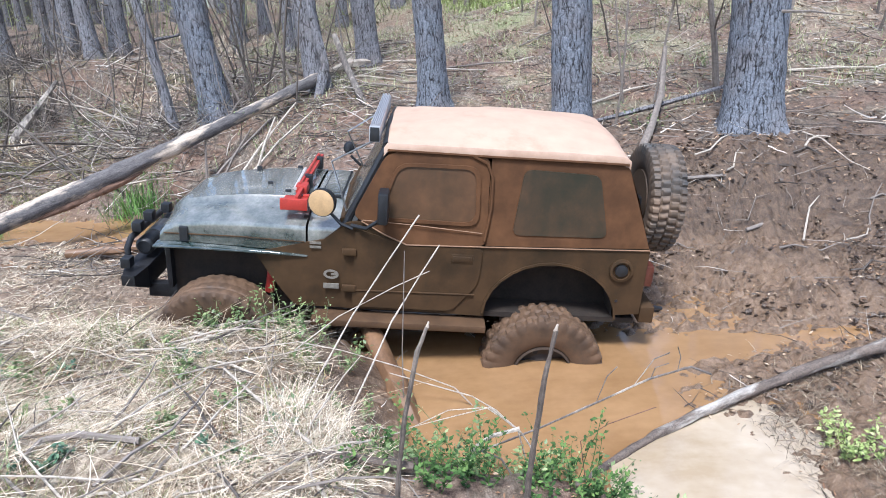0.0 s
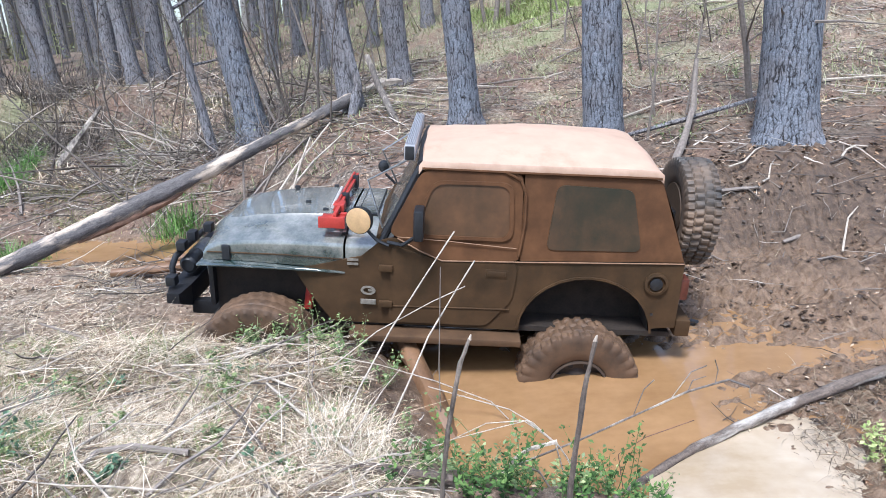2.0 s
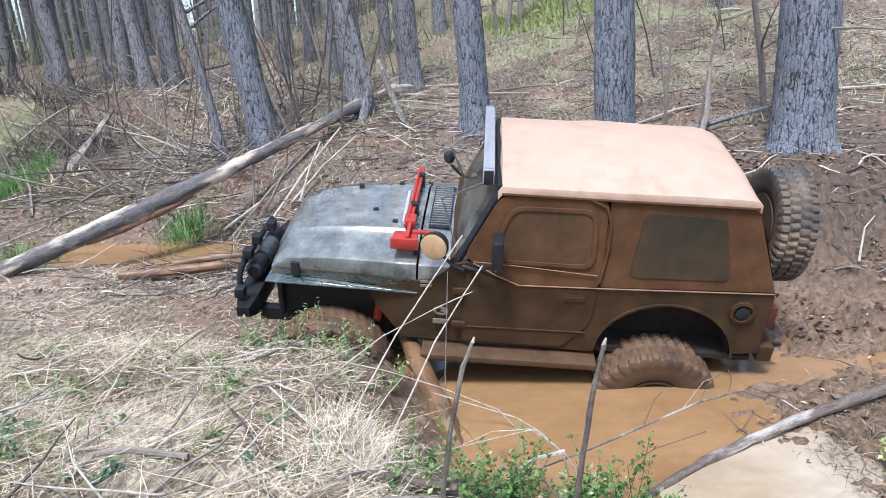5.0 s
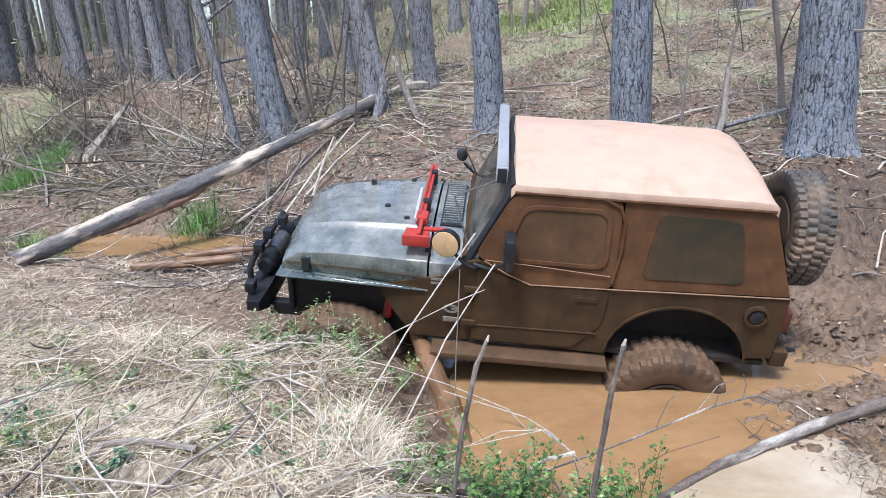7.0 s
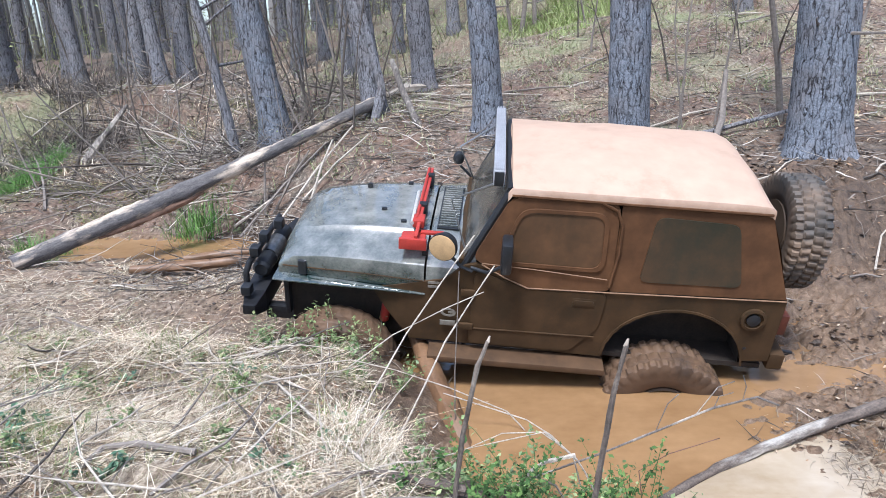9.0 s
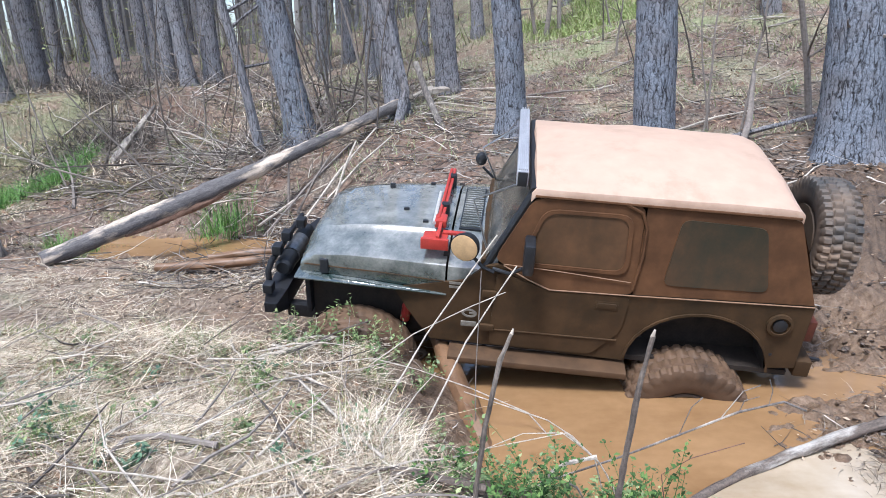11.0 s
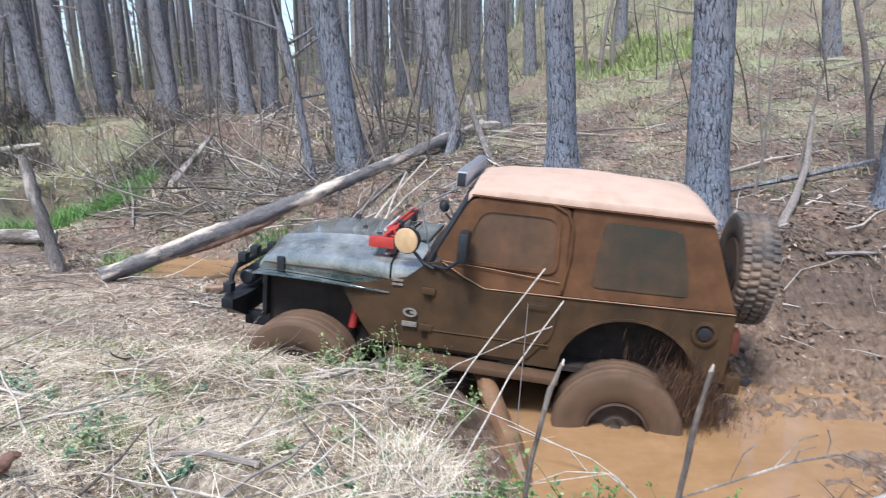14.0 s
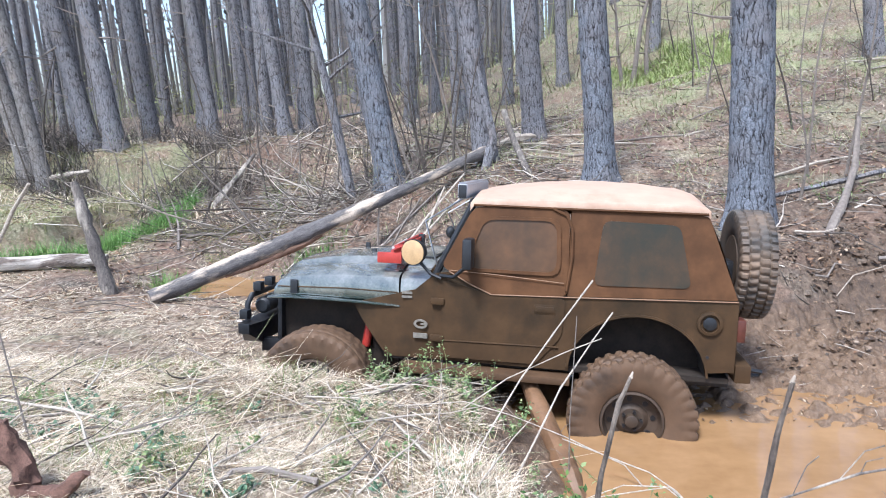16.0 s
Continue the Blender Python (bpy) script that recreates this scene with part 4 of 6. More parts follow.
blades("creek_grass", scatter(6500, (-9.0, -4.4), (7.6, 13.6), creek_bed, 9), MARSH, "bright green creek grass", (0.12, 0.42), 0.0045, (45, 88), 0.35, 0.0, 10)
blades("moss_grass", scatter(22000, (-14, -3.2), (8.4, 15), lambda x, y: 0.1 + 0.9 * smooth(-0.1, 0.3, patch(x, y, 0.9, 8)), 63), OLIVE, "short mossy grass along the creek", (0.05, 0.2), 0.004, (10, 70), 0.4, 0.0, 64)
blades("dry_grass", scatter(4000, (-9.5, -2.0), (7.4, 10.0), lambda x, y: smooth(-0.1, 0.3, patch(x, y, 1.1, 21)) * smooth(0.05, 0.15, height(x, y)), 65), STRAW, "thin straw on the creek shore", (0.05, 0.25), 0.0028, (2, 30), 0.3, 0.0, 66)
blades("dry_grass", scatter(5200, (-14.5, -8.2), (9.2, 14.2), lambda x, y: smooth(0.7, 0.85, height(x, y)) * (0.3 + 0.7 * smooth(-0.2, 0.3, patch(x, y, 1.0, 41))), 93), STRAW, "pale straw grass on the creek terrace", (0.06, 0.25), 0.0035, (5, 50), 0.4, 0.0, 94)
blades("moss_grass", scatter(14000, (-13.5, -8.0), (9.2, 14.2), lambda x, y: smooth(0.6, 0.8, height(x, y)), 95), HILL, "olive grass carpet on the creek terrace", (0.04, 0.16), 0.004, (10, 65), 0.4, 0.0, 96)
blades("marsh_grass", scatter(280, (-3.9, -3.0), (9.0, 9.9), lambda x, y: math.exp(-((x + 3.4) / 0.3) ** 2 - ((y - 9.45) / 0.25) ** 2), 11), MARSH, "clump of marsh grass in the far puddle", (0.25, 0.5), 0.006, (60, 88), 0.25, 0.0, 12)
blades("hill_grass", scatter(26000, (-3, 14), (9.0, 24), lambda x, y: 0.15 + 0.85 * smooth(-0.1, 0.35, noise.noise(Vector((x * 0.55, y * 0.55, 6))) + 0.25 * smooth(12, 16, y)), 13), HILL, "thin spring grass on the wooded slope", (0.1, 0.32), 0.006, (20, 75), 0.5, 0.0, 14)
blades("dry_grass", scatter(9000, (-16, -3), (10.5, 22), lambda x, y: smooth(-0.2, 0.3, noise.noise(Vector((x * 0.6, y * 0.6, 8)))), 15), STRAW, "dead grass under the far pines", (0.15, 0.45), 0.007, (15, 60), 0.5, 0.0, 16)
blades("fresh_grass", scatter(5000, (1.6, 6.2), (16, 22), lambda x, y: smooth(0.25, 0.7, math.exp(-((x - 3.6) / 1.6) ** 2 - ((y - 18.6) / 2.0) ** 2) + 0.6 * patch(x, y, 0.9, 17)), 77), LIME, "bright young grass in a clearing on the slope", (0.1, 0.35), 0.009, (25, 80), 0.4, 0.0, 78)
blades("dead_grass", scatter(13000, (2.0, 6.5), (2.3, 7.5), lambda x, y: ((1 - smooth(0.2, 0.8, zones(x, y, height(x, y))[0])) * 0.5 + 0.05 + smooth(2.05, 2.35, x + 0.2 * patch(x, y, 4, 4)) * (1 - smooth(3.7, 4.15, y - 0.1 * (x - 2.2))) * (0.4 + 0.6 * smooth(-0.2, 0.2, patch(x, y, 2.5, 6)))) * smooth(0.02, 0.08, height(x, y)), 17), DEAD, "matted dead grass on the muddy shore", (0.04, 0.18), 0.0022, (0, 35), 0.35, 0.02, 18)
blades("hill_grass", scatter(9000, (-6, 26), (20, 44), lambda x, y: 0.3 + 0.7 * smooth(-0.2, 0.2, patch(x, y, 0.4, 6)), 49), HILL, "pale green grass higher up the slope", (0.15, 0.5), 0.012, (30, 80), 0.5, 0.0, 50)


def litter(n, xr, yr, keep, seed, size=(0.015, 0.045)):
    rng = random.Random(seed)
    verts, faces = [], []
    for x, y in scatter(n, xr, yr, keep, seed):
        r, a = rng.uniform(*size), rng.uniform(0, 6.28)
        m = pose(x, y, height(x, y) + rng.uniform(0.0, 0.03), rng.uniform(-35, 35), rng.uniform(-35, 35), math.degrees(a))
        k = len(verts)
        verts += [m @ Vector(p) for p in ((-r, 0, 0), (0, -r * 0.4, r * 0.15), (r, 0, 0), (0, r * 0.4, r * 0.15))]
        faces.append((k, k + 1, k + 2, k + 3))
    return stuff("leaf_litter", verts, faces, LITTER, "brown leaf and bark litter on the ground", "litter")


litter(26000, (-12, 12), (6.9, 20), lambda x, y: 1 - 0.7 * smooth(9, 20, y), 21)
litter(6000, (-5.2, -0.1), (2.0, 4.6), bankside, 23, (0.008, 0.03))
litter(9000, (-7, 7), (2.2, 7.2), lambda x, y: 0.25 + 0.75 * smooth(0.02, 0.2, height(x, y)), 22, (0.008, 0.025))


def twigs(name, places, long, thick, label, seed, rise=12, crook=0.22, joints=3, mat=TWIG):
    rng = random.Random(seed)
    verts, faces = [], []
    for x, y in places:
        n, r, a, e = rng.uniform(*long), rng.uniform(*thick), rng.uniform(0, 6.28), radians(rng.uniform(-2, rise))
        d, p, k = Vector((math.cos(a) * math.cos(e), math.sin(a) * math.cos(e), math.sin(e))), Vector((x, y, height(x, y) + r + rng.uniform(-0.005, 0.03))), len(verts)
        for j in range(joints + 1):
            s = d.cross(Vector((0, 0, 1))).normalized()
            u = s.cross(d)
            rr = r * (1 - 0.7 * j / joints)
            verts += [p + s * rr, p - s * rr * 0.5 + u * rr * 0.87, p - s * rr * 0.5 - u * rr * 0.87]
            d = (d + Vector((rng.uniform(-crook, crook), rng.uniform(-crook, crook), rng.uniform(-crook, crook) * 0.6))).normalized()
            p = p + d * n / joints
            p.z = max(p.z, height(p.x, p.y) + r)
        for j in range(joints):
            b = k + 3 * j
            faces += [(b + i, b + (i + 1) % 3, b + 3 + (i + 1) % 3, b + 3 + i) for i in range(3)]
    return stuff(name, verts, faces, mat, label, "twigs")


DARKTWIG = islands("dark_twig", [(0.0, (0.03, 0.024, 0.02)), (0.6, (0.095, 0.078, 0.064)), (0.9, (0.2, 0.165, 0.135)), (1.0, (0.42, 0.36, 0.29))])
twigs("fallen_twigs", scatter(5000, (-11, 9), (6.6, 17), lambda x, y: (1 - 0.6 * smooth(10, 17, y)) * (1 - 0.72 * smooth(-1, 1.5, x)) * (1 - 0.8 * smooth(-3.0, -4.0, x) * (1 - smooth(9.6, 10.6, y))) * (1 - 0.8 * smooth(-7.0, -8.0, x)) * smooth(-0.4, 0.2, patch(x, y, 0.8, 3)), 31), (0.12, 0.8), (0.003, 0.011), "grey fallen twigs over the forest floor", 32, 10, 0.35, 4)
twigs("fallen_twigs", scatter(900, (-6, 6), (2.2, 7.0), lambda x, y: smooth(0.05, 0.2, height(x, y)), 33), (0.08, 0.4), (0.002, 0.005), "thin broken twigs on the banks", 34, 10, 0.35)
twigs("straw_stalks", scatter(420, (-4.6, 0.0), (2.0, 4.7), bankside, 41), (0.2, 0.8), (0.0014, 0.0034), "pale broken stalks criss-crossed over the bank", 42, 22, 0.2, 4, STRAW)
twigs("brush_pile", scatter(380, (-6.5, -1.2), (9.3, 12.6), lambda x, y: smooth(0.2, 0.6, math.exp(-((x + 3.6) / 1.7) ** 2 - ((y - 11.2) / 1.0) ** 2)), 35), (0.4, 1.3), (0.004, 0.011), "tangle of grey dead branches below the pines", 36, 32, 0.45, 6, TWIG)
twigs("creek_brush", scatter(2400, (-15, -6), (13.0, 18), lambda x, y: smooth(0.0, 0.35, patch(x, y, 0.5, 24) + 0.15), 73), (0.3, 1.1), (0.005, 0.012), "dense dark brush along the creek bank", 74, 85, 0.5, 5, DARKTWIG)
blades("creek_weeds", scatter(6000, (-15, -6), (12.8, 18), lambda x, y: smooth(0.0, 0.35, patch(x, y, 0.5, 24) + 0.15), 75), DARKTWIG, "dead brown weeds along the creek bank", (0.2, 0.7), 0.006, (30, 85), 0.5, 0.0, 76)
twigs("brush_pile", scatter(520, (-13, -1), (11.5, 17), lambda x, y: smooth(-0.2, 0.3, patch(x, y, 0.6, 14)), 37), (0.4, 1.6), (0.005, 0.014), "dead brush under the far trees", 38, 45, 0.4, 6, TWIG)


def clods(n, xr, yr, keep, size, label, seed):
    """Lumps of churned mud, each a squashed uneven octahedron pressed into the ground."""
    rng = random.Random(seed)
    verts, faces = [], []
    for x, y in scatter(n, xr, yr, keep, seed):
        r = size[0] + (size[1] - size[0]) * rng.random() ** 2.5
        m = pose(x, y, height(x, y) + r * rng.uniform(0.1, 0.5), rng.uniform(-30, 30), rng.uniform(-30, 30), rng.uniform(0, 360))
        k = len(verts)
        for q in ((1, 0, 0), (0, 1, 0), (-1, 0, 0), (0, -1, 0), (0, 0, 0.7), (0, 0, -0.7)):
            verts.append(m @ (Vector((q[0] * r, q[1] * r, q[2] * r * 0.6)) * rng.uniform(0.5, 1.4)))
        for i in range(4):
            faces += [(k + i, k + (i + 1) % 4, k + 4), (k + (i + 1) % 4, k + i, k + 5)]
    return stuff("mud_clods", verts, faces, CLOD, label, "mud")


CLOD = islands("churned_mud", [(0.0, (0.035, 0.021, 0.012)), (0.5, (0.085, 0.053, 0.032)), (0.85, (0.16, 0.105, 0.065)), (1.0, (0.27, 0.19, 0.13))], 0.5)
clods(7500, (1.8, 6.5), (3.2, 8.0), lambda x, y: smooth(0.13, 0.17, height(x, y)) * (0.15 + 0.85 * smooth(-0.2, 0.3, patch(x, y, 2.2, 31))), (0.005, 0.034), "lumps of wet churned mud beside the ruts", 71)
clods(1800, (-4.5, 0.2), (4.3, 7.0), lambda x, y: smooth(0.0, 0.06, height(x, y)) * smooth(-0.1, 0.3, patch(x, y, 2.2, 33)), (0.005, 0.024), "lumps of dried clay before the car", 72)


# ---- trees ----
def bark(name, plate, crack, moss=0.0):
    m, t, b = shader(name)
    v = coords(t)
    wob = noisy(t, v, 6, 4)
    warp = t.nodes.new("ShaderNodeTexNoise")
    warp.inputs["Scale"].default_value = 9
    warp.inputs["Detail"].default_value = 3
    link(t, v, warp.inputs["Vector"])
    add = t.nodes.new("ShaderNodeVectorMath")
    add.operation = "MULTIPLY_ADD"
    link(t, warp.outputs["Color"], add.inputs[0])
    add.inputs[1].default_value = (0.07, 0.07, 0.16)
    link(t, v, add.inputs[2])
    mp = t.nodes.new("ShaderNodeMapping")
    mp.inputs["Scale"].default_value = (1.0, 1.0, 0.22)
    link(t, add.outputs[0], mp.inputs[0])
    vo = t.nodes.new("ShaderNodeTexVoronoi")
    vo.feature = "DISTANCE_TO_EDGE"
    vo.inputs["Scale"].default_value = 24
    link(t, mp.outputs[0], vo.inputs["Vector"])
    plates = fade(t, calc(t, "ADD", vo.outputs["Distance"], calc(t, "MULTIPLY", calc(t, "SUBTRACT", wob, 0.5), 0.3)), -0.04, 0.2)
    furrow = fade(t, noisy(t, add.outputs[0], 30, 5, 0.65, (1.0, 1.0, 0.13)), 0.36, 0.56)
    fine = noisy(t, v, 48, 6, 0.72)
    edge = calc(t, "ADD", calc(t, "MULTIPLY", plates, 0.6), calc(t, "MULTIPLY", furrow, 0.4))
    tone = blend(t, fade(t, fine, 0.3, 0.7), tuple(c * 0.42 for c in plate), tuple(c * 1.6 for c in plate))
    tone = blend(t, fade(t, noisy(t, v, 2.3, 5), 0.45, 0.75), tone, tuple(0.55 * c + 0.075 * k for c, k in zip(plate, (1.2, 0.92, 0.75))))
    link(t, blend(t, fade(t, edge, 0.2, 0.72), crack, tone), b.inputs["Base Color"])
    b.inputs["Roughness"].default_value = 0.92
    relief(t, b, calc(t, "ADD", calc(t, "MULTIPLY", edge, 0.8), calc(t, "MULTIPLY", fine, 0.4)), 0.9, 0.02)
    return m


def weathered(name, axis, pale, dark, bark_share):
    """Dead wood along an axis: grain, peeling grey bark and pale bare streaks."""
    m, t, b = shader(name)
    mp = t.nodes.new("ShaderNodeMapping")
    mp.inputs["Rotation"].default_value = Vector(axis).rotation_difference(Vector((0, 0, 1))).to_euler()
    link(t, coords(t), mp.inputs[0])
    v = mp.outputs[0]
    grain = noisy(t, v, 40, 6, 0.7, (1.0, 1.0, 0.16))
    peel = noisy(t, v, 5, 7, 0.62, (1.0, 1.0, 0.25))
    grit = noisy(t, v, 60, 5, 0.7)
    f = calc(t, "ADD", calc(t, "MULTIPLY", grain, 0.55), calc(t, "MULTIPLY", grit, 0.45))
    bare = ramp(t, f, [(0.35, tuple(c * 0.6 for c in pale)), (0.65, tuple(c * 1.2 for c in pale))])
    crust = ramp(t, f, [(0.36, tuple(c * 0.35 for c in dark)), (0.64, tuple(c * 1.5 for c in dark))])
    k = fade(t, peel, bark_share - 0.05, bark_share + 0.05)
    link(t, blend(t, k, crust, bare), b.inputs["Base Color"])
    b.inputs["Roughness"].default_value = 0.88
    relief(t, b, calc(t, "SUBTRACT", f, calc(t, "MULTIPLY", k, 0.3)), 0.8, 0.015)
    return m


BARK = bark("pine_bark", (0.168, 0.182, 0.207), (0.016, 0.014, 0.015))
DARKBARK = bark("dark_pine_bark", (0.20, 0.197, 0.207), (0.03, 0.026, 0.025))
PALEBARK = bark("pale_mottled_bark", (0.22, 0.205, 0.19), (0.06, 0.05, 0.045))
NEEDLE = islands("pine_needles", [(0.0, (0.04, 0.065, 0.02)), (0.6, (0.07, 0.10, 0.03)), (1.0, (0.12, 0.14, 0.05))], 0.6)
WOODBARK = plain("torn_inner_bark", (0.20, 0.115, 0.075), 0.9, 0, 0.5, 14, 0.8)
PALEWOOD = plain("stripped_pale_wood", (0.43, 0.36, 0.285), 0.8, 0, 0.5, 10, 0.4)
REDWOOD = plain("rotten_red_wood", (0.125, 0.066, 0.047), 0.9, 0, 0.65, 22, 1.0)
LOGBARK = weathered("peeling_log_bark", (3.87, 3.6, 1.4), (0.54, 0.44, 0.34), (0.12, 0.108, 0.103), 0.545)
POLEBARK = weathered("pole_bark", (2.0, 0.8, 0.2), (0.42, 0.38, 0.33), (0.13, 0.10, 0.08), 0.53)
STEMBARK = weathered("stem_bark", (0.1, 0, 1), (0.42, 0.37, 0.31), (0.14, 0.12, 0.105), 0.55)
CUTSTEM = weathered("cut_stem_bark", (0.1, 0, 1), (0.30, 0.25, 0.2), (0.10, 0.078, 0.062), 0.58)
WETLOG = plain("wet_brown_log", (0.16, 0.088, 0.045), 0.5, 0, 0.35, 9, 0.4)
GREYSTICK = plain("grey_stick", (0.19, 0.16, 0.135), 0.85, 0, 0.4, 25, 0.5)
DARKSTICK = plain("dark_stick", (0.085, 0.07, 0.058), 0.9, 0, 0.5, 25, 0.5)
PALESTICK = plain("bleached_stick", (0.40, 0.345, 0.28), 0.85, 0, 0.5, 45, 0.6)


def trunk_mesh(r, h, lean, seg, rings, fine_top, seed, mat, flare=0.35):
    """A trunk that leans by lean metres sideways for each metre up, tapers and flares at its foot; fine relief of bark plates below fine_top."""
    verts, faces = [], []
    lows = [fine_top * k / rings for k in range(rings + 1)]
    zs = [-0.3] + lows + [fine_top + (h - fine_top) * k / 8 for k in range(1, 9)]
    rng = random.Random(seed)
    ph = rng.uniform(0, 6.28)
    for z in zs:
        rr = r * (1 - 0.62 * max(z, 0) / h) * (1 + flare * math.exp(-max(z, 0) / 0.22))
        cx = lean * z + 0.04 * r * math.sin(z * 0.9 + ph) * min(z, 3)
        cy = 0.06 * r * math.sin(z * 0.7 + ph * 2) * min(max(z, 0), 3)
        for i in range(seg):
            a = 2 * math.pi * i / seg
            q = Vector((math.cos(a) * r, math.sin(a) * r, z))
            k = 1 + 0.05 * noise.noise(Vector((q.x * 4, q.y * 4, z * 1.2 + seed)))
            if seg > 20 and z < fine_top:
                d = noise.voronoi(Vector((q.x * 15, q.y * 15, z * 5 + seed * 3)))[0]
                k += (min(d[1] - d[0], 0.35) * 0.045 - 0.01) / r * 0.55
            if z < 0.5:
                k += flare * 0.35 * math.exp(-max(z, 0) / 0.18) * math.sin(a * 4 + ph)
            verts.append((cx + math.cos(a) * rr * k, cy + math.sin(a) * rr * k, z))
    for j in range(len(zs) - 1):
        for i in range(seg):
            a, b = j * seg + i, j * seg + (i + 1) % seg
            faces.append((a, b, b + seg, a + seg))
    me = bpy.data.meshes.new("trunk")
    me.from_pydata(verts, [], faces)
    me.materials.append(mat)
    me.polygons.foreach_set("use_smooth", [True] * len(faces))
    return me


def crown_mesh(seed):
    rng = random.Random(seed)
    verts, faces = [], []
    for _ in range(13):
        a, z, far = rng.uniform(0, 6.28), rng.uniform(-2.6, 2.6), rng.uniform(0.3, 1.0)
        reach = far * 1.9 * math.sqrt(max(1 - (z / 3.2) ** 2, 0.05))
        c = Vector((math.cos(a) * reach, math.sin(a) * reach, z))
        for _ in range(16):
            d = Vector((rng.gauss(0, 1), rng.gauss(0, 1), rng.gauss(0.4, 0.8))).normalized()
            s = d.orthogonal().normalized() * 0.025
            p = c + Vector((rng.gauss(0, 0.22), rng.gauss(0, 0.22), rng.gauss(0, 0.16)))
            k, n = len(verts), rng.uniform(0.18, 0.34)
            verts += [p - s, p + s, p + d * n]
            faces.append((k, k + 1, k + 2))
    me = bpy.data.meshes.new("crown")
    me.from_pydata(verts, [], faces)
    me.materials.append(NEEDLE)
    return me


CROWNS = [crown_mesh(s) for s in (1, 2, 3)]


def limb_bm(z, r, lean, a, n, rng):
    p = Vector((lean * z + math.cos(a) * r * 0.7, math.sin(a) * r * 0.7, z))
    pts, d = [p], Vector((math.cos(a), math.sin(a), rng.uniform(-0.3, 0.35))).normalized()
    for _ in range(4):
        d = (d + Vector((rng.uniform(-0.25, 0.25), rng.uniform(-0.25, 0.25), rng.uniform(-0.2, 0.15)))).normalized()
        pts.append(pts[-1] + d * n / 4)
    return tube(pts, [0.022, 0.017, 0.012, 0.008, 0.004], 5)


def pine(x, y, r, lean, label, mat, h=15.0, near=False, limbs=2, seed=0, group="pine trunks"):
    tree = new("pine_tree")
    tree.matrix_basis = pose(x, y, height(x, y) - 0.03)
    tagged(tree, label, "tree", group)
    t = new("trunk", trunk_mesh(r, h, lean, 44 if near else 12, 150 if near else 10, 4.5 if near else 4.0, seed, mat))
    t.parent = tree
    rng = random.Random(seed + 100)
    for _ in range(limbs):
        part("dead_limb", limb_bm(rng.uniform(0.8, 5), r * 0.8, lean, rng.uniform(0, 6.28), rng.uniform(0.3, 1.3), rng), GREYSTICK, tree)
    c = new("crown", CROWNS[seed % 3])
    c.parent = tree
    c.matrix_basis = Matrix.Translation((lean * (h - 2.5), 0, h - 2.0)) @ Matrix.Rotation(seed, 4, "Z")
    return tree


NEAR = [
    (2.27, 8.16, 0.245, -0.03, "straight grey pine with deep-plated bark behind the car", BARK),
    (4.37, 7.85, 0.33, -0.04, "thickest grey pine with broad bark plates on the slope", BARK),
    (0.75, 10.11, 0.215, -0.05, "slim bluish-grey pine behind the hood", BARK),
    (-2.54, 10.94, 0.235, -0.14, "grey pine leaning over the fallen log", BARK),
    (-0.99, 11.2, 0.19, -0.10, "dark pine at the upper end of the fallen log", DARKBARK),
    (-0.23, 13.62, 0.225, -0.05, "dark pine among pale chips of wood", DARKBARK),
]
for k, (x, y, r, lean, label, mat) in enumerate(NEAR):
    pine(x, y, r, lean, label, mat, 15 + k % 3, True, 2, k + 1, "near pines")
MIDDLE = [
    (-10.63, 13.3, 0.19, -0.128, PALEBARK), (-10.3, 14.5, 0.25, -0.14, DARKBARK), (-9.63, 14.43, 0.25, -0.10, DARKBARK), (-13.05, 19.3, 0.28, -0.06, DARKBARK),
    (-10.35, 17.15, 0.27, -0.06, DARKBARK), (-12.29, 24.0, 0.34, 0.05, DARKBARK), (-5.8, 15.0, 0.18, -0.096, DARKBARK), (-5.55, 15.76, 0.23, 0.0, DARKBARK),
    (-3.71, 19.2, 0.22, 0.01, DARKBARK), (-3.3, 17.0, 0.12, -0.02, DARKBARK), (0.57, 20.7, 0.21, -0.03, DARKBARK), (6.39, 14.88, 0.2, -0.12, DARKBARK),
    (-11.53, 13.93, 0.22, -0.185, PALEBARK), (-10.97, 21.5, 0.34, 0.0, DARKBARK), (-12.57, 21.95, 0.16, 0.015, DARKBARK), (-18.5, 19.8, 0.3, -0.065, DARKBARK),
    (-8.2, 16.4, 0.2, -0.08, DARKBARK), (-7.4, 18.8, 0.22, -0.03, DARKBARK),
]
taken = [(x, y) for x, y, *_ in NEAR + MIDDLE]
for k, (x, y, r, lean, mat) in enumerate(MIDDLE):
    pine(x, y, r * 0.86, lean, "tall bare-stemmed pine in the dense stand", mat, 14 + k % 4, False, 3, 20 + k)


def open_spot(x, y):
    """The stand is dense towards the creek and thin on the grassy slope."""
    return 0.9 if x < -2 - (y - 18) * 0.02 else 0.10 + 0.3 * smooth(18, 32, y)


rng = random.Random(77)
STOCK = []
for k in range(7):
    t = pine(-30 - 2.1 * k, 34 + (k % 3) * 2.3, rng.uniform(0.11, 0.22), rng.uniform(-0.09, 0.03), "tall bare-stemmed pine in the dense stand", DARKBARK, 14 + k % 4, False, 3, 60 + k)
    STOCK.append(t)
tries = 0
count = 0
while count < 185 and tries < 9000:
    tries += 1
    y = 15.5 + 27 * rng.random() ** 0.8
    x = rng.uniform(-1.15 * y, 0.85 * y)
    if rng.random() > open_spot(x, y) or any((x - a) ** 2 + (y - b) ** 2 < 1.3 for a, b in taken):
        continue
    taken.append((x, y))
    copy_thing(STOCK[count % 7], pose(x, y, height(x, y) - 0.05, 0, 0, rng.uniform(-50, 50)))
    count += 1


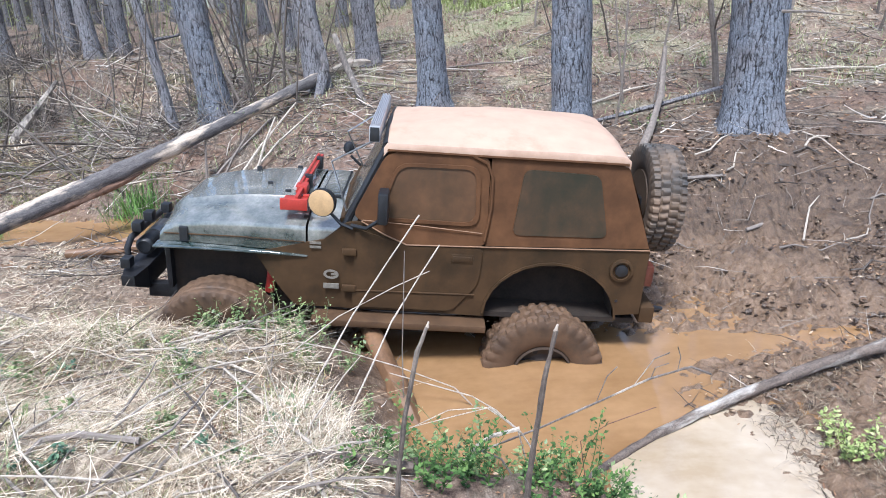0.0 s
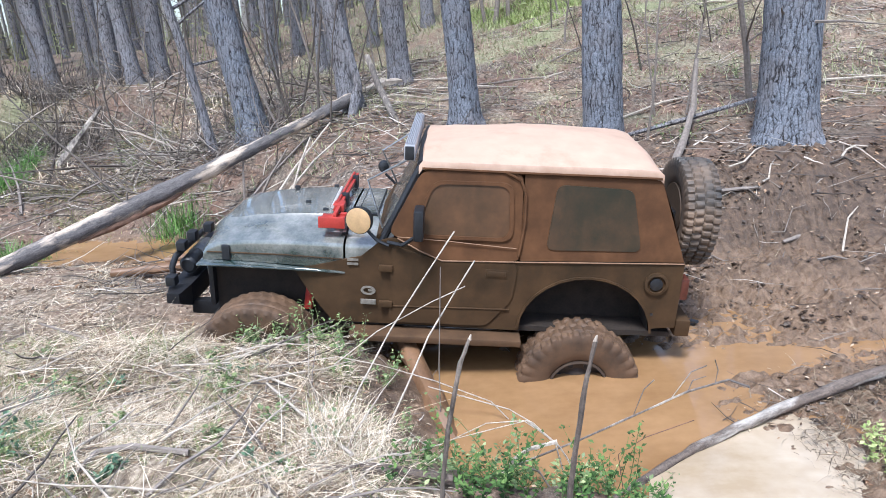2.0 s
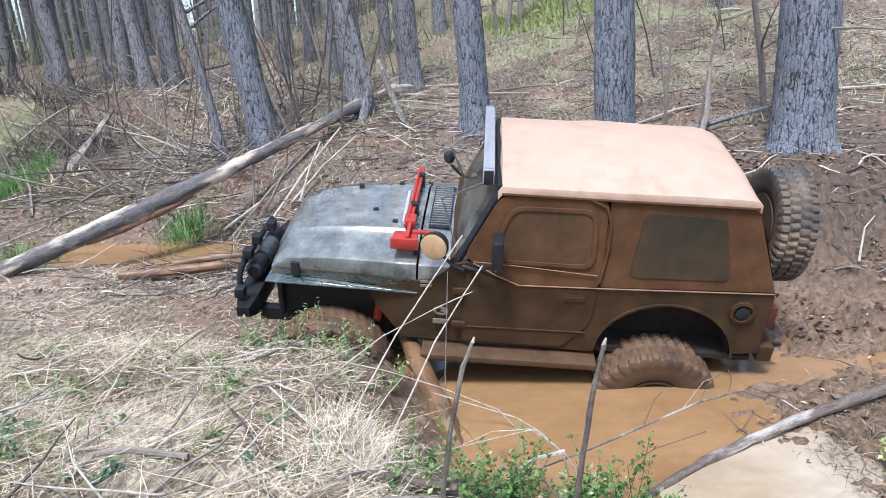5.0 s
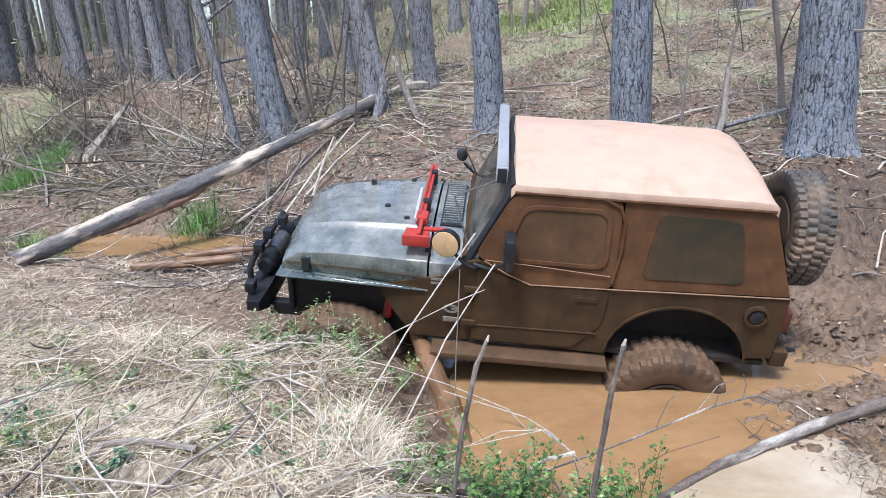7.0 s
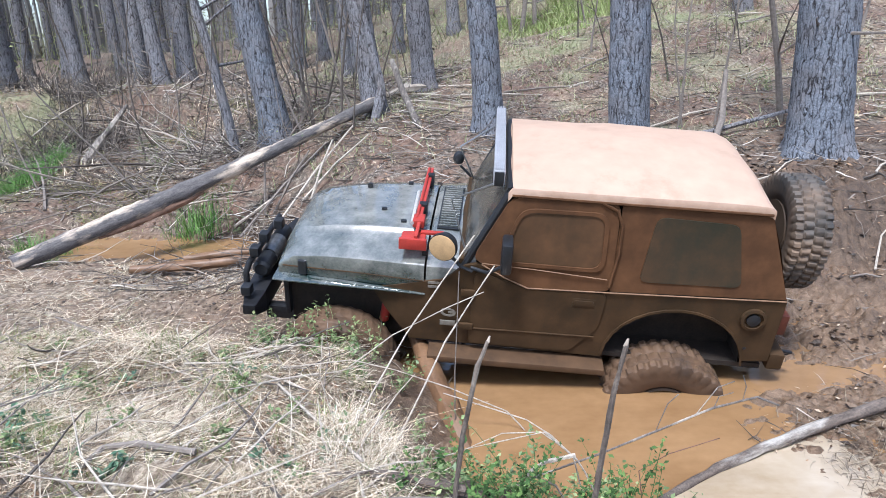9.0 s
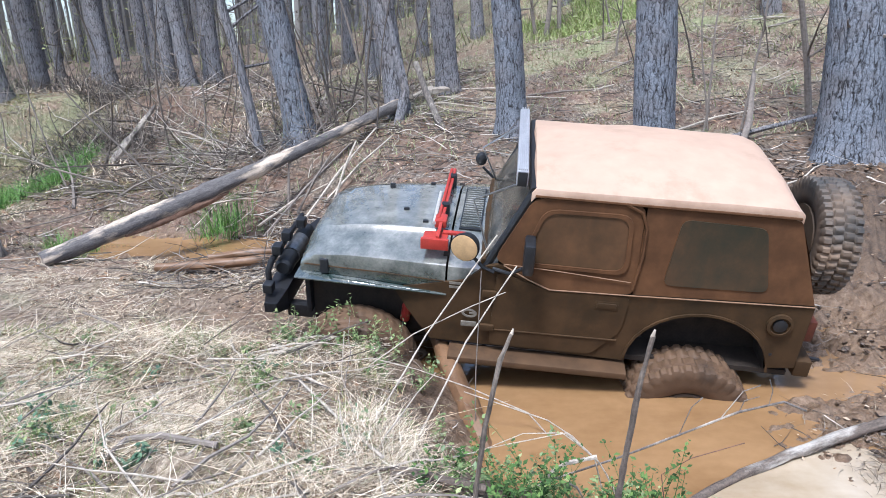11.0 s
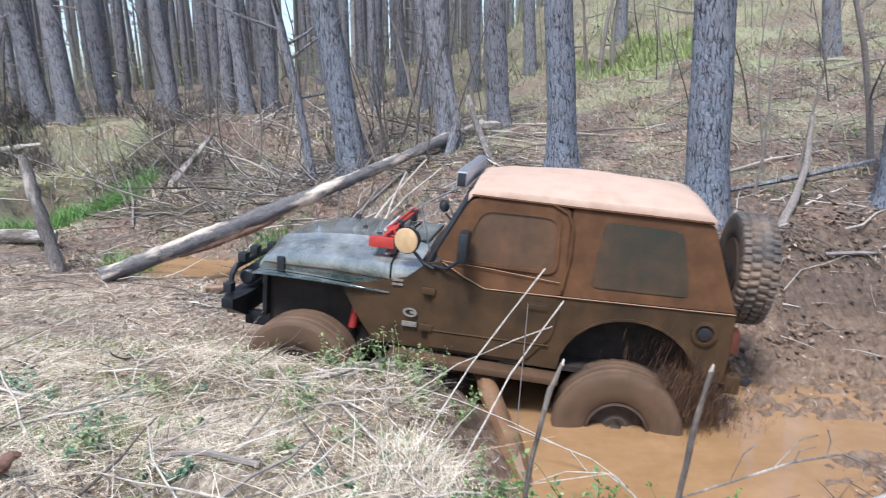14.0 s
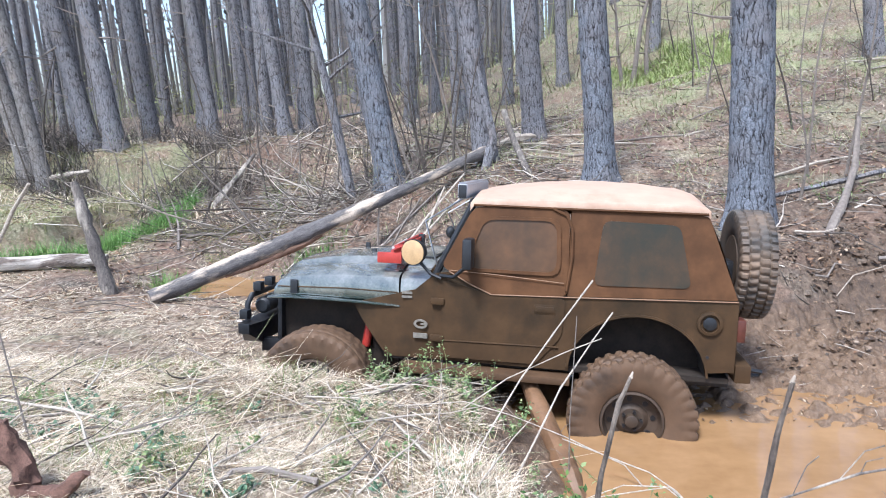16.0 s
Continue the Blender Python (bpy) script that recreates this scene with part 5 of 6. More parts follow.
def far_woods():
    verts, faces = [], []
    r = random.Random(5)
    for _ in range(760):
        y = r.uniform(36, 85)
        x = r.uniform(-1.2 * y, 0.9 * y)
        if x > 2 and r.random() > 0.75:
            continue
        z, w, lean, h = height(x, y) - 0.1, r.uniform(0.1, 0.24), r.uniform(-0.06, 0.05), r.uniform(12, 17)
        k = len(verts)
        for u, s in ((0, 1.0), (0.5, 0.75), (1, 0.3)):
            verts += [(x + lean * h * u + w * s * math.cos(a), y + w * s * math.sin(a), z + h * u) for a in (0, 1.26, 2.51, 3.77, 5.03)]
        for j in range(2):
            faces += [(k + 5 * j + i, k + 5 * j + (i + 1) % 5, k + 5 * j + 5 + (i + 1) % 5, k + 5 * j + 5 + i) for i in range(5)]
        for _ in range(16):
            p = Vector((x + lean * h * 0.9 + r.gauss(0, 0.9), y + r.gauss(0, 0.9), z + h * r.uniform(0.62, 1.04)))
            d = Vector((r.gauss(0, 0.4), r.gauss(0, 0.4), r.gauss(0, 0.3)))
            k = len(verts)
            verts += [p, p + d, p + Vector((0, 0, 0.25)) + d.orthogonal() * 0.3]
            faces.append((k, k + 1, k + 2))
    me = bpy.data.meshes.new("far_woods")
    me.from_pydata(verts, [], faces)
    # pale greys carry the distance haze in the bark colour
    me.materials.append(islands("hazed_far_bark", [(0.0, (0.14, 0.135, 0.13)), (0.6, (0.22, 0.21, 0.2)), (1.0, (0.32, 0.3, 0.28))]))
    tagged(new("far_woods", me), "distant dense pine stand, grey and hazy", "woods", kind="stuff")


far_woods()


def far_brush():
    """Hazy low brush and young leaves between the far trunks."""
    r = random.Random(15)
    verts, faces = [], []
    for _ in range(900):
        y = r.uniform(19, 70)
        x = r.uniform(-1.15 * y, 0.9 * y)
        g, h = height(x, y), r.uniform(0.5, 2.6)
        for _ in range(16):
            p = Vector((x + r.gauss(0, 0.6), y + r.gauss(0, 0.6), g + h * r.random()))
            d = Vector((r.gauss(0, 1), r.gauss(0, 1), r.gauss(0.3, 0.6))).normalized() * r.uniform(0.06, 0.16)
            k = len(verts)
            verts += [p, p + d + d.orthogonal() * 0.3, p + d * 1.8]
            faces.append((k, k + 1, k + 2))
        for _ in range(3):
            p, d = Vector((x + r.gauss(0, 0.4), y, g)), Vector((r.gauss(0, 0.4), r.gauss(0, 0.4), h * r.uniform(0.8, 1.6)))
            k = len(verts)
            verts += [p + Vector((-0.012, 0, 0)), p + Vector((0.012, 0, 0)), p + d]
            faces.append((k, k + 1, k + 2))
    stuff("far_brush", verts, faces, islands("far_leaf", [(0.0, (0.10, 0.085, 0.06)), (0.4, (0.2, 0.18, 0.12)), (0.7, (0.22, 0.25, 0.10)), (1.0, (0.34, 0.38, 0.17))]), "hazy brush with young leaves in the far woods", "brush")


far_brush()


# ---- bare saplings and bushes ----
def grow(bm, p, d, n, r, depth, rng, droop=0.0):
    pts, radii = [p], [r]
    kids = []
    for k in range(5):
        d = (d + Vector((rng.uniform(-0.16, 0.16), rng.uniform(-0.16, 0.16), rng.uniform(-0.06, 0.1) - droop))).normalized()
        p = p + d * n / 5
        pts.append(p)
        radii.append(r * (1 - 0.16 * (k + 1)))
        if depth and k and rng.random() < 0.85:
            kids.append((p.copy(), (d + Vector((rng.uniform(-1, 1), rng.uniform(-1, 1), rng.uniform(-0.1, 0.7)))).normalized(), n * rng.uniform(0.3, 0.55), radii[-1] * 0.6))
    add_tube(bm, pts, radii, 5 if r > 0.012 else 3, True)
    for q in kids:
        grow(bm, *q, depth - 1, rng, droop)
    return kids


def sapling(x, y, h, r, lean, label, mat, seed, depth=2, leaves=0):
    rng = random.Random(seed)
    ob = new("bare_sapling")
    ob.matrix_basis = pose(x, y, height(x, y) - 0.04)
    tagged(ob, label, "sapling", "saplings")
    bm = bmesh.new()
    pts = [Vector((lean * h * u + 0.06 * h * math.sin(u * 4 + seed) * u, 0.05 * math.sin(u * 5 + seed), h * u)) for u in (0, 0.2, 0.4, 0.6, 0.8, 1.0)]
    add_tube(bm, pts, [r * (1 - 0.14 * k) for k in range(6)], 8)
    part("stem", bm, mat, ob)
    bm = bmesh.new()
    tips = []
    for k in range(7):
        u = rng.uniform(0.15, 0.95)
        p = Vector((lean * h * u + 0.06 * h * math.sin(u * 4 + seed) * u, 0, h * u))
        a = rng.uniform(0, 6.28)
        tips += grow(bm, p, Vector((math.cos(a), math.sin(a), rng.uniform(0.1, 0.9))).normalized(), h * rng.uniform(0.12, 0.3), r * 0.35, depth, rng)
    tagged(part("branchwork", bm, mat, ob), kind="stuff")
    if leaves:
        bm = bmesh.new()
        for _ in range(leaves):
            q = rng.choice(tips)
            leaf(bm, q[0] + Vector((rng.gauss(0, 0.12), rng.gauss(0, 0.12), rng.gauss(0, 0.12))), rng.uniform(0.02, 0.045), rng)
        tagged(part("foliage", bm, LIME if leaves > 80 else LEAF, ob), kind="stuff")
    return ob


def leaf(bm, p, n, rng, tilt=0.5):
    d = Vector((rng.uniform(-1, 1), rng.uniform(-1, 1), rng.uniform(-0.3, 0.7))).normalized()
    s = d.cross(Vector((rng.uniform(-tilt, tilt), rng.uniform(-tilt, tilt), 1))).normalized() * n * 0.28
    up = s.cross(d).normalized() * n * 0.08
    vs = [bm.verts.new(q) for q in (p, p + d * n * 0.45 + s + up, p + d * n, p + d * n * 0.45 - s + up)]
    bm.faces.new(vs[:3])
    bm.faces.new((vs[0], vs[2], vs[3]))


sapling(-3.21, 10.88, 7.0, 0.085, -0.10, "crooked brown sapling with a knot near its foot", DARKBARK, 3, 2, 240)
for k, (x, y, h, r, lean) in enumerate(((2.24, 18.45, 3.5, 0.07, 0.18), (2.6, 18.6, 3.6, 0.06, 0.02), (2.0, 18.7, 3.3, 0.05, -0.15), (3.75, 9.33, 3.5, 0.02, 0.08), (4.62, 9.23, 4.0, 0.05, -0.2), (3.0, 8.7, 2.6, 0.02, 0.1), (3.4, 9.6, 2.4, 0.015, -0.1), (5.4, 9.2, 2.8, 0.03, 0.1))):
    sapling(x, y, h, r, lean, "leafless grey sapling on the slope", GREYSTICK, 10 + k)
rng = random.Random(41)
for k in range(100):
    y = rng.uniform(10.4, 20)
    x = rng.uniform(-0.85 * y, -0.6) if k % 4 else rng.uniform(1, 10)
    sapling(x, y, rng.uniform(1.2, 4.2), rng.uniform(0.008, 0.026), rng.uniform(-0.35, 0.35), "thin leafless undergrowth among the pines", (GREYSTICK, DARKSTICK, DARKSTICK)[k % 3], 50 + k, 2 if k % 2 else 1, 60 if k % 4 == 1 else 0)


rng = random.Random(48)
for k in range(56):
    y = rng.uniform(9.6, 15.5)
    x = rng.uniform(-0.8 * y, -1.0)
    if math.hypot((x + 3.2) / 1.4, (y - 8.6) / 1.2) > 1 and height(x, y) > 0.12:
        sapling(x, y, rng.uniform(0.5, 1.3), rng.uniform(0.005, 0.011), rng.uniform(-0.3, 0.3), "low scrubby bush with sparse young leaves", GREYSTICK, 150 + k, 2, 70 if k % 2 else 14)


# ---- logs and sticks ----
def rough_log(bm, r):
    bm.normal_update()
    for v in bm.verts:
        v.co += v.normal * r * 0.3 * noise.noise(v.co * (0.9 / max(r, 0.02)))
    return bm


def log(name, pts, radii, mat, label, category="log", seg=12, group=""):
    ob = new(name)
    tagged(ob, label, category, group)
    pts = [Vector(p) for p in pts]
    fine, rr = [], []
    for k in range(len(pts) - 1):
        for j in range(4):
            u = j / 4
            fine.append(pts[k].lerp(pts[k + 1], u) + Vector((0, 0, 0.06 * radii[k] * math.sin(7 * (k + u)))))
            rr.append((radii[k] * (1 - u) + radii[k + 1] * u) * (1 + 0.07 * math.sin(5.1 * (k + u) + len(pts))))
    fine.append(pts[-1])
    rr.append(radii[-1])
    part("stem", rough_log(tube(fine, rr, seg), max(radii)), mat, ob)
    return ob


lo, hi = Vector((-4.85, 7.40, 0.32)), Vector((-0.98, 11.0, 1.72))


def on_log(u):
    return lo.lerp(hi, u) - Vector((0, 0, 0.05 * math.sin(math.pi * u)))


def roughen(bm, much, size, seed):
    """Uneven wood: every point pushed out or in along its normal."""
    bm.normal_update()
    for v in bm.verts:
        v.co += v.normal * much * (noise.noise(v.co * size + Vector((seed, 0, 0))) + 0.5 * noise.noise(v.co * size * 3))
    return bm


fallen = new("fallen_log")
tagged(fallen, "fallen pine log, half stripped of bark, lying against a pine", "log")
us = [k / 60 for k in range(61)]
part("stem", roughen(tube([on_log(u) for u in us], [0.092 + 0.028 * math.sin(math.pi * min(u * 1.5, 1)) - 0.012 * u for u in us], 20), 0.024, 9, 3), LOGBARK, fallen, "grey peeling bark over pale wood")
slab = [on_log(u) + Vector((0.02, -0.06, -0.11)) for u in (0.18, 0.22, 0.26, 0.30, 0.35, 0.40, 0.44)]
part("hanging_bark", roughen(tube(slab, [0.015, 0.04, 0.055, 0.05, 0.058, 0.04, 0.015], 10), 0.02, 12, 5), WOODBARK, fallen, "reddish torn bark under the log")
for u, a, n in ((0.3, 0.4, 0.18), (0.52, -0.6, 0.14), (0.7, 0.9, 0.25), (0.86, -0.2, 0.3)):
    p = on_log(u) + Vector((0, 0, 0.08))
    part("branch_stub", tube([p, p + Vector((a * n * 0.5, -0.2 * n, n * 0.6)), p + Vector((a * n, -0.3 * n, n))], [0.016, 0.012, 0.006], 6), GREYSTICK, fallen)
log("fallen_log", [(-8.3, 8.3, 0.55), (-7.55, 8.32, 0.56), (-6.82, 8.55, 0.55), (-6.3, 8.75, 0.5)], [0.1, 0.1, 0.095, 0.09], POLEBARK, "short grey log across the creek grass")
log("fallen_pole", [(0.87, 2.99, 0.10), (1.20, 3.19, 0.13), (1.52, 3.39, 0.14), (1.86, 3.55, 0.16), (2.29, 3.72, 0.19), (2.86, 3.90, 0.24), (3.38, 4.01, 0.29), (3.89, 4.12, 0.34)], [0.02, 0.024, 0.028, 0.032, 0.035, 0.038, 0.041, 0.042], POLEBARK, "grey bark pole lying half in the water", "log")
log("sunken_log", [(-3.55, 7.42, 0.2), (-2.87, 7.47, 0.21), (-2.2, 7.56, 0.24)], [0.05, 0.06, 0.055], WETLOG, "wet brown log at the edge of the far puddle", "log", 10, "wet logs")
log("sunken_log", [(-3.05, 7.73, 0.21), (-2.7, 7.8, 0.23), (-1.9, 7.9, 0.27)], [0.045, 0.05, 0.045], WETLOG, "wet brown log at the edge of the far puddle", "log", 10, "wet logs")
log("sunken_log", [(-0.24, 4.80, 0.42), (-0.12, 4.43, 0.31), (0.01, 4.02, 0.17), (0.12, 3.70, 0.04)], [0.06, 0.075, 0.08, 0.07], WETLOG, "wet clay-covered log sliding into the water", "log", 10, "wet logs")
log("standing_dead_post", [(-5.74, 7.95, 0.15), (-5.80, 7.95, 0.5), (-5.9, 7.95, 0.95), (-5.97, 7.95, 1.35), (-6.03, 7.95, 1.72)], [0.1, 0.085, 0.075, 0.08, 0.045], STEMBARK, "grey broken dead trunk standing on the bank", "post")
log("leaning_pole", [(-6.95, 7.5, 0.9), (-6.6, 7.5, 1.4), (-6.3, 7.5, 1.76)], [0.025, 0.024, 0.02], PALESTICK, "bleached stick leaning out of the creek bank", "stick", 8)
log("leaning_log", [(-1.0, 10.75, 1.35), (-0.85, 10.9, 1.9), (-1.0, 11.0, 2.6), (-1.12, 11.0, 3.3)], [0.085, 0.07, 0.06, 0.05], DARKBARK, "broken dark stem leaning against the dark pine", "log", 10)
log("leaning_log", [(-0.12, 10.2, 0.95), (-0.28, 10.4, 1.35), (-0.47, 10.7, 1.75), (-0.68, 10.9, 2.35)], [0.06, 0.055, 0.05, 0.04], STEMBARK, "thin grey dead stem leaning on the slope", "log", 10)
log("dead_branch", [(-6.3, 12.1, 0.75), (-6.0, 12.25, 1.12), (-5.75, 12.35, 1.42), (-5.5, 12.43, 1.72)], [0.075, 0.065, 0.05, 0.03], STEMBARK, "bleached branch propped in the brush", "branch", 8)
log("dead_branch", [(-4.22, 9.88, 0.36), (-5.04, 10.4, 1.02), (-5.95, 10.9, 1.69), (-6.3, 11.1, 2.0), (-6.6, 11.3, 2.5)], [0.02, 0.018, 0.014, 0.011, 0.007], DARKSTICK, "dark bent branch leaning on the fallen log", "branch", 8)
log("dead_branch", [(-10.7, 13.2, 1.3), (-10.2, 13.5, 1.36), (-9.8, 13.6, 1.4)], [0.05, 0.05, 0.04], PALESTICK, "pale fallen branch under far pines", "branch", 8)
log("dead_branch", [(2.9, 7.6, 0.9), (3.25, 8.1, 1.25), (3.6, 8.75, 1.5), (3.75, 9.1, 2.1)], [0.05, 0.045, 0.04, 0.03], GREYSTICK, "grey crooked branch leaning on the slope", "branch", 8)
log("dead_branch", [(2.7, 8.75, 1.2), (3.6, 8.8, 1.38), (4.7, 9.0, 1.6)], [0.03, 0.03, 0.025], DARKBARK, "dark fallen branch below the thick pine", "branch", 8)
log("dead_branch", [(3.7, 6.5, 0.36), (4.1, 6.62, 0.42), (4.6, 6.78, 0.52), (5.2, 6.9, 0.62)], [0.02, 0.024, 0.026, 0.02], GREYSTICK, "grey branch on the churned slope", "branch", 8)
log("dead_branch", [(3.15, 7.0, height(3.15, 7.0) + 0.03), (3.4, 6.96, height(3.4, 6.96) + 0.05), (3.65, 6.95, height(3.65, 6.95) + 0.03)], [0.022, 0.02, 0.014], GREYSTICK, "short broken branch in the mud", "branch", 8)
log("split_wood", [(-0.9, 12.6, 1.72), (-0.55, 12.9, 1.80), (-0.2, 13.1, 1.82)], [0.04, 0.09, 0.03], PALEWOOD, "splintered pale wood by the dark pine", "wood", 6)
rng = random.Random(12)
for k in range(22):
    x, y = rng.uniform(-1.0, 9), rng.uniform(9.5, 17)
    a, n = rng.uniform(-0.5, 0.5), rng.uniform(0.4, 1.6)
    q = [(x + math.cos(a) * n * u, y + math.sin(a) * n * u) for u in (0, 0.5, 1)]
    log("dead_branch", [(u, v, height(u, v) + 0.03 + 0.02 * (j == 1)) for j, (u, v) in enumerate(q)], [0.022, 0.018, 0.012], PALESTICK if k % 2 else GREYSTICK, "pale fallen branch on the slope", "branch", 6, "fallen branches")
# dead branches with their side twigs tangled between the pines
rng = random.Random(88)
for k in range(74):
    y = rng.uniform(9.9, 14.5) if k < 54 else rng.uniform(14.5, 20)
    x = rng.uniform(-0.62 * y, -0.9 if y > 11 else -2.6)
    if height(x, y) < 0.3 or math.hypot((x + 3.2) / 1.3, (y - 9.0) / 1.1) < 1:
        continue
    ob = new("dead_branch")
    ob.matrix_basis = pose(x, y, height(x, y) + 0.02)
    tagged(ob, "grey dead branch with bare side twigs among the pines", "branch", "tangled branches")
    a, bm = rng.uniform(0, 6.28), bmesh.new()
    grow(bm, Vector((0, 0, 0)), Vector((math.cos(a), math.sin(a), rng.uniform(0.05, 0.55))).normalized(), rng.uniform(0.9, 2.6), rng.uniform(0.011, 0.028), 2, rng, 0.05)
    part("stem", bm, (PALESTICK, GREYSTICK, DARKSTICK, GREYSTICK)[k % 4], ob)
# bleached sticks piled behind the hood
for k, (a, b) in enumerate((((-2.75, 9.0, 0.12), (-1.62, 9.9, 1.25)), ((-2.2, 8.9, 0.3), (-1.25, 10.1, 1.45)), ((-1.9, 9.2, 0.55), (-1.0, 9.8, 1.35)), ((-2.35, 9.4, 0.35), (-1.8, 9.5, 1.2)), ((-1.75, 9.1, 0.6), (-1.45, 9.4, 1.35)), ((-2.9, 9.3, 0.2), (-1.9, 9.5, 0.75)), ((-2.5, 9.5, 0.3), (-2.45, 9.6, 1.15)))):
    a, b = Vector(a), Vector(b)
    log("dead_branch", [a, a.lerp(b, 0.5) + Vector((0, 0, 0.05)), b], [0.022, 0.018, 0.012], PALESTICK if k % 3 else GREYSTICK, "bleached dead branch piled on the clay slope", "branch", 6, "branch pile")
# sticks standing on the near bank
log("cut_stem", [(-0.04, 1.47, 0.85), (-0.002, 1.48, 1.42), (0.024, 1.48, 1.60), (0.062, 1.48, 1.78), (0.088, 1.48, 1.845)], [0.0085, 0.0068, 0.0062, 0.0056, 0.0045], CUTSTEM, "cut brown stem with a pale tip standing on the bank", "stick", 8, "cut stems")
log("cut_stem", [(0.22, 1.14, 0.9), (0.264, 1.13, 1.668), (0.272, 1.13, 1.733), (0.291, 1.13, 1.886), (0.311, 1.13, 1.985)], [0.0085, 0.0062, 0.0056, 0.005, 0.0045], CUTSTEM, "cut brown stem with a pale tip standing on the bank", "stick", 8, "cut stems")
for p in ((0.0925, 1.48, 1.857), (0.314, 1.13, 1.997)):
    part("pale_tip", tube([Vector(p) - Vector((0.004, 0, 0.014)), Vector(p)], [0.0046, 0.002], 8), PALEWOOD, [o for o in bpy.data.objects if o.name.startswith("cut_stem")][0 if p[0] < 0.2 else 1])
STICKS = [
    ([(0.192, 4.05, 1.394), (-0.021, 3.95, 1.131), (-0.249, 3.8, 0.855), (-0.40, 3.55, 0.68), (-0.50, 3.3, 0.60), (-0.58, 3.05, 0.55)], 0.0065, PALESTICK),
    ([(0.316, 4.1, 1.176), (0.186, 4.0, 1.026), (-0.014, 3.85, 0.778), (-0.15, 3.6, 0.60), (-0.28, 3.2, 0.52), (-0.36, 3.0, 0.46)], 0.0065, PALESTICK),
    ([(0.088, 3.9, 1.215), (0.065, 3.9, 0.865), (0.043, 3.9, 0.555), (0.03, 3.9, 0.0)], 0.0042, GREYSTICK),
    ([(-1.05, 3.9, 0.62), (-0.60, 3.9, 0.66), (-0.33, 3.9, 0.58), (0.01, 3.9, 0.44), (0.37, 3.9, 0.26), (0.62, 3.9, -0.05)], 0.005, PALESTICK),
    ([(0.04, 3.0, 0.23), (0.44, 3.0, 0.41), (0.74, 3.0, 0.52), (1.02, 3.0, 0.64), (1.30, 3.0, 0.76), (1.51, 3.0, 0.81), (1.62, 3.0, 0.76)], 0.0065, STEMBARK),
    ([(1.02, 3.0, 0.645), (1.07, 3.0, 0.79), (1.12, 3.0, 0.84)], 0.0035, STEMBARK),
    ([(1.21, 3.0, 0.72), (1.31, 3.0, 0.87), (1.39, 3.0, 0.90)], 0.0035, STEMBARK),
    ([(1.44, 3.0, 0.80), (1.45, 3.0, 0.87), (1.43, 3.0, 0.93)], 0.003, STEMBARK),
    ([(1.30, 3.0, 0.76), (1.32, 3.0, 0.82), (1.39, 3.0, 0.84)], 0.003, STEMBARK),
    ([(0.45, 2.9, 0.72), (0.53, 2.9, 0.64), (0.61, 2.9, 0.56), (0.65, 2.9, 0.49), (0.72, 2.9, 0.33)], 0.006, PALESTICK),
    ([(-0.03, 2.95, 0.92), (0.17, 2.95, 0.84), (0.37, 2.95, 0.76), (0.49, 2.95, 0.67), (0.60, 2.95, 0.55), (0.66, 2.95, 0.30)], 0.004, PALESTICK),
    ([(0.38, 2.8, 0.55), (0.49, 2.8, 0.49), (0.62, 2.8, 0.25)], 0.007, GREYSTICK),
    ([(0.05, 2.95, 0.60), (0.25, 2.95, 0.69), (0.44, 2.95, 0.69), (0.53, 2.92, 0.63)], 0.0035, PALESTICK),
    ([(0.02, 2.95, 0.60), (0.31, 2.95, 0.66), (0.45, 2.9, 0.72)], 0.003, PALESTICK),
    ([(0.97, 2.9, 0.10), (0.93, 2.95, 0.45), (1.07, 2.95, 0.54), (1.32, 2.95, 0.62)], 0.003, REDWOOD),
    ([(0.25, 2.85, 0.25), (0.27, 2.85, 0.40), (0.33, 2.85, 0.48), (0.39, 2.86, 0.545), (0.45, 2.85, 0.59), (0.59, 2.85, 0.62)], 0.012, PALESTICK),
    ([(0.24, 4.0, 1.041), (0.02, 3.95, 0.97), (-0.326, 3.8, 0.86), (-0.6, 3.75, 0.68)], 0.0045, PALESTICK),
    ([(-0.99, 3.61, 0.66), (-0.73, 3.21, 0.68), (-0.39, 2.6, 0.80)], 0.010, PALESTICK),
    ([(-0.985, 3.62, 0.67), (-1.03, 3.6, 0.50)], 0.010, GREYSTICK),
    ([(-1.60, 2.58, 0.82), (-1.56, 2.71, 0.84), (-1.41, 2.73, 0.84), (-1.15, 2.71, 0.80)], 0.018, GREYSTICK),
    ([(-1.62, 3.87, 0.69), (-1.28, 3.92, 0.66)], 0.008, PALESTICK),
    ([(-3.9, 3.45, 0.82), (-3.39, 3.44, 0.83), (-2.91, 3.35, 0.82), (-2.42, 3.25, 0.78)], 0.011, PALESTICK),
    ([(-2.93, 3.0, 1.57), (-2.90, 3.0, 1.24), (-2.87, 3.0, 0.95), (-2.84, 3.0, 0.66)], 0.006, GREYSTICK),
    ([(-0.75, 2.55, 0.775), (-0.3, 2.58, 0.735), (0.05, 2.6, 0.63)], 0.028, POLEBARK),
    ([(-5.4, 7.3, 0.36), (-4.9, 7.6, 0.32), (-4.3, 7.9, 0.26)], 0.008, PALESTICK),
    ([(-3.4, 5.6, 0.36), (-2.9, 5.4, 0.26), (-2.4, 5.2, 0.2)], 0.014, GREYSTICK),
    ([(-0.55, 3.0, 0.66), (-0.62, 3.0, 1.0), (-0.60, 3.05, 1.2)], 0.003, PALESTICK),
]
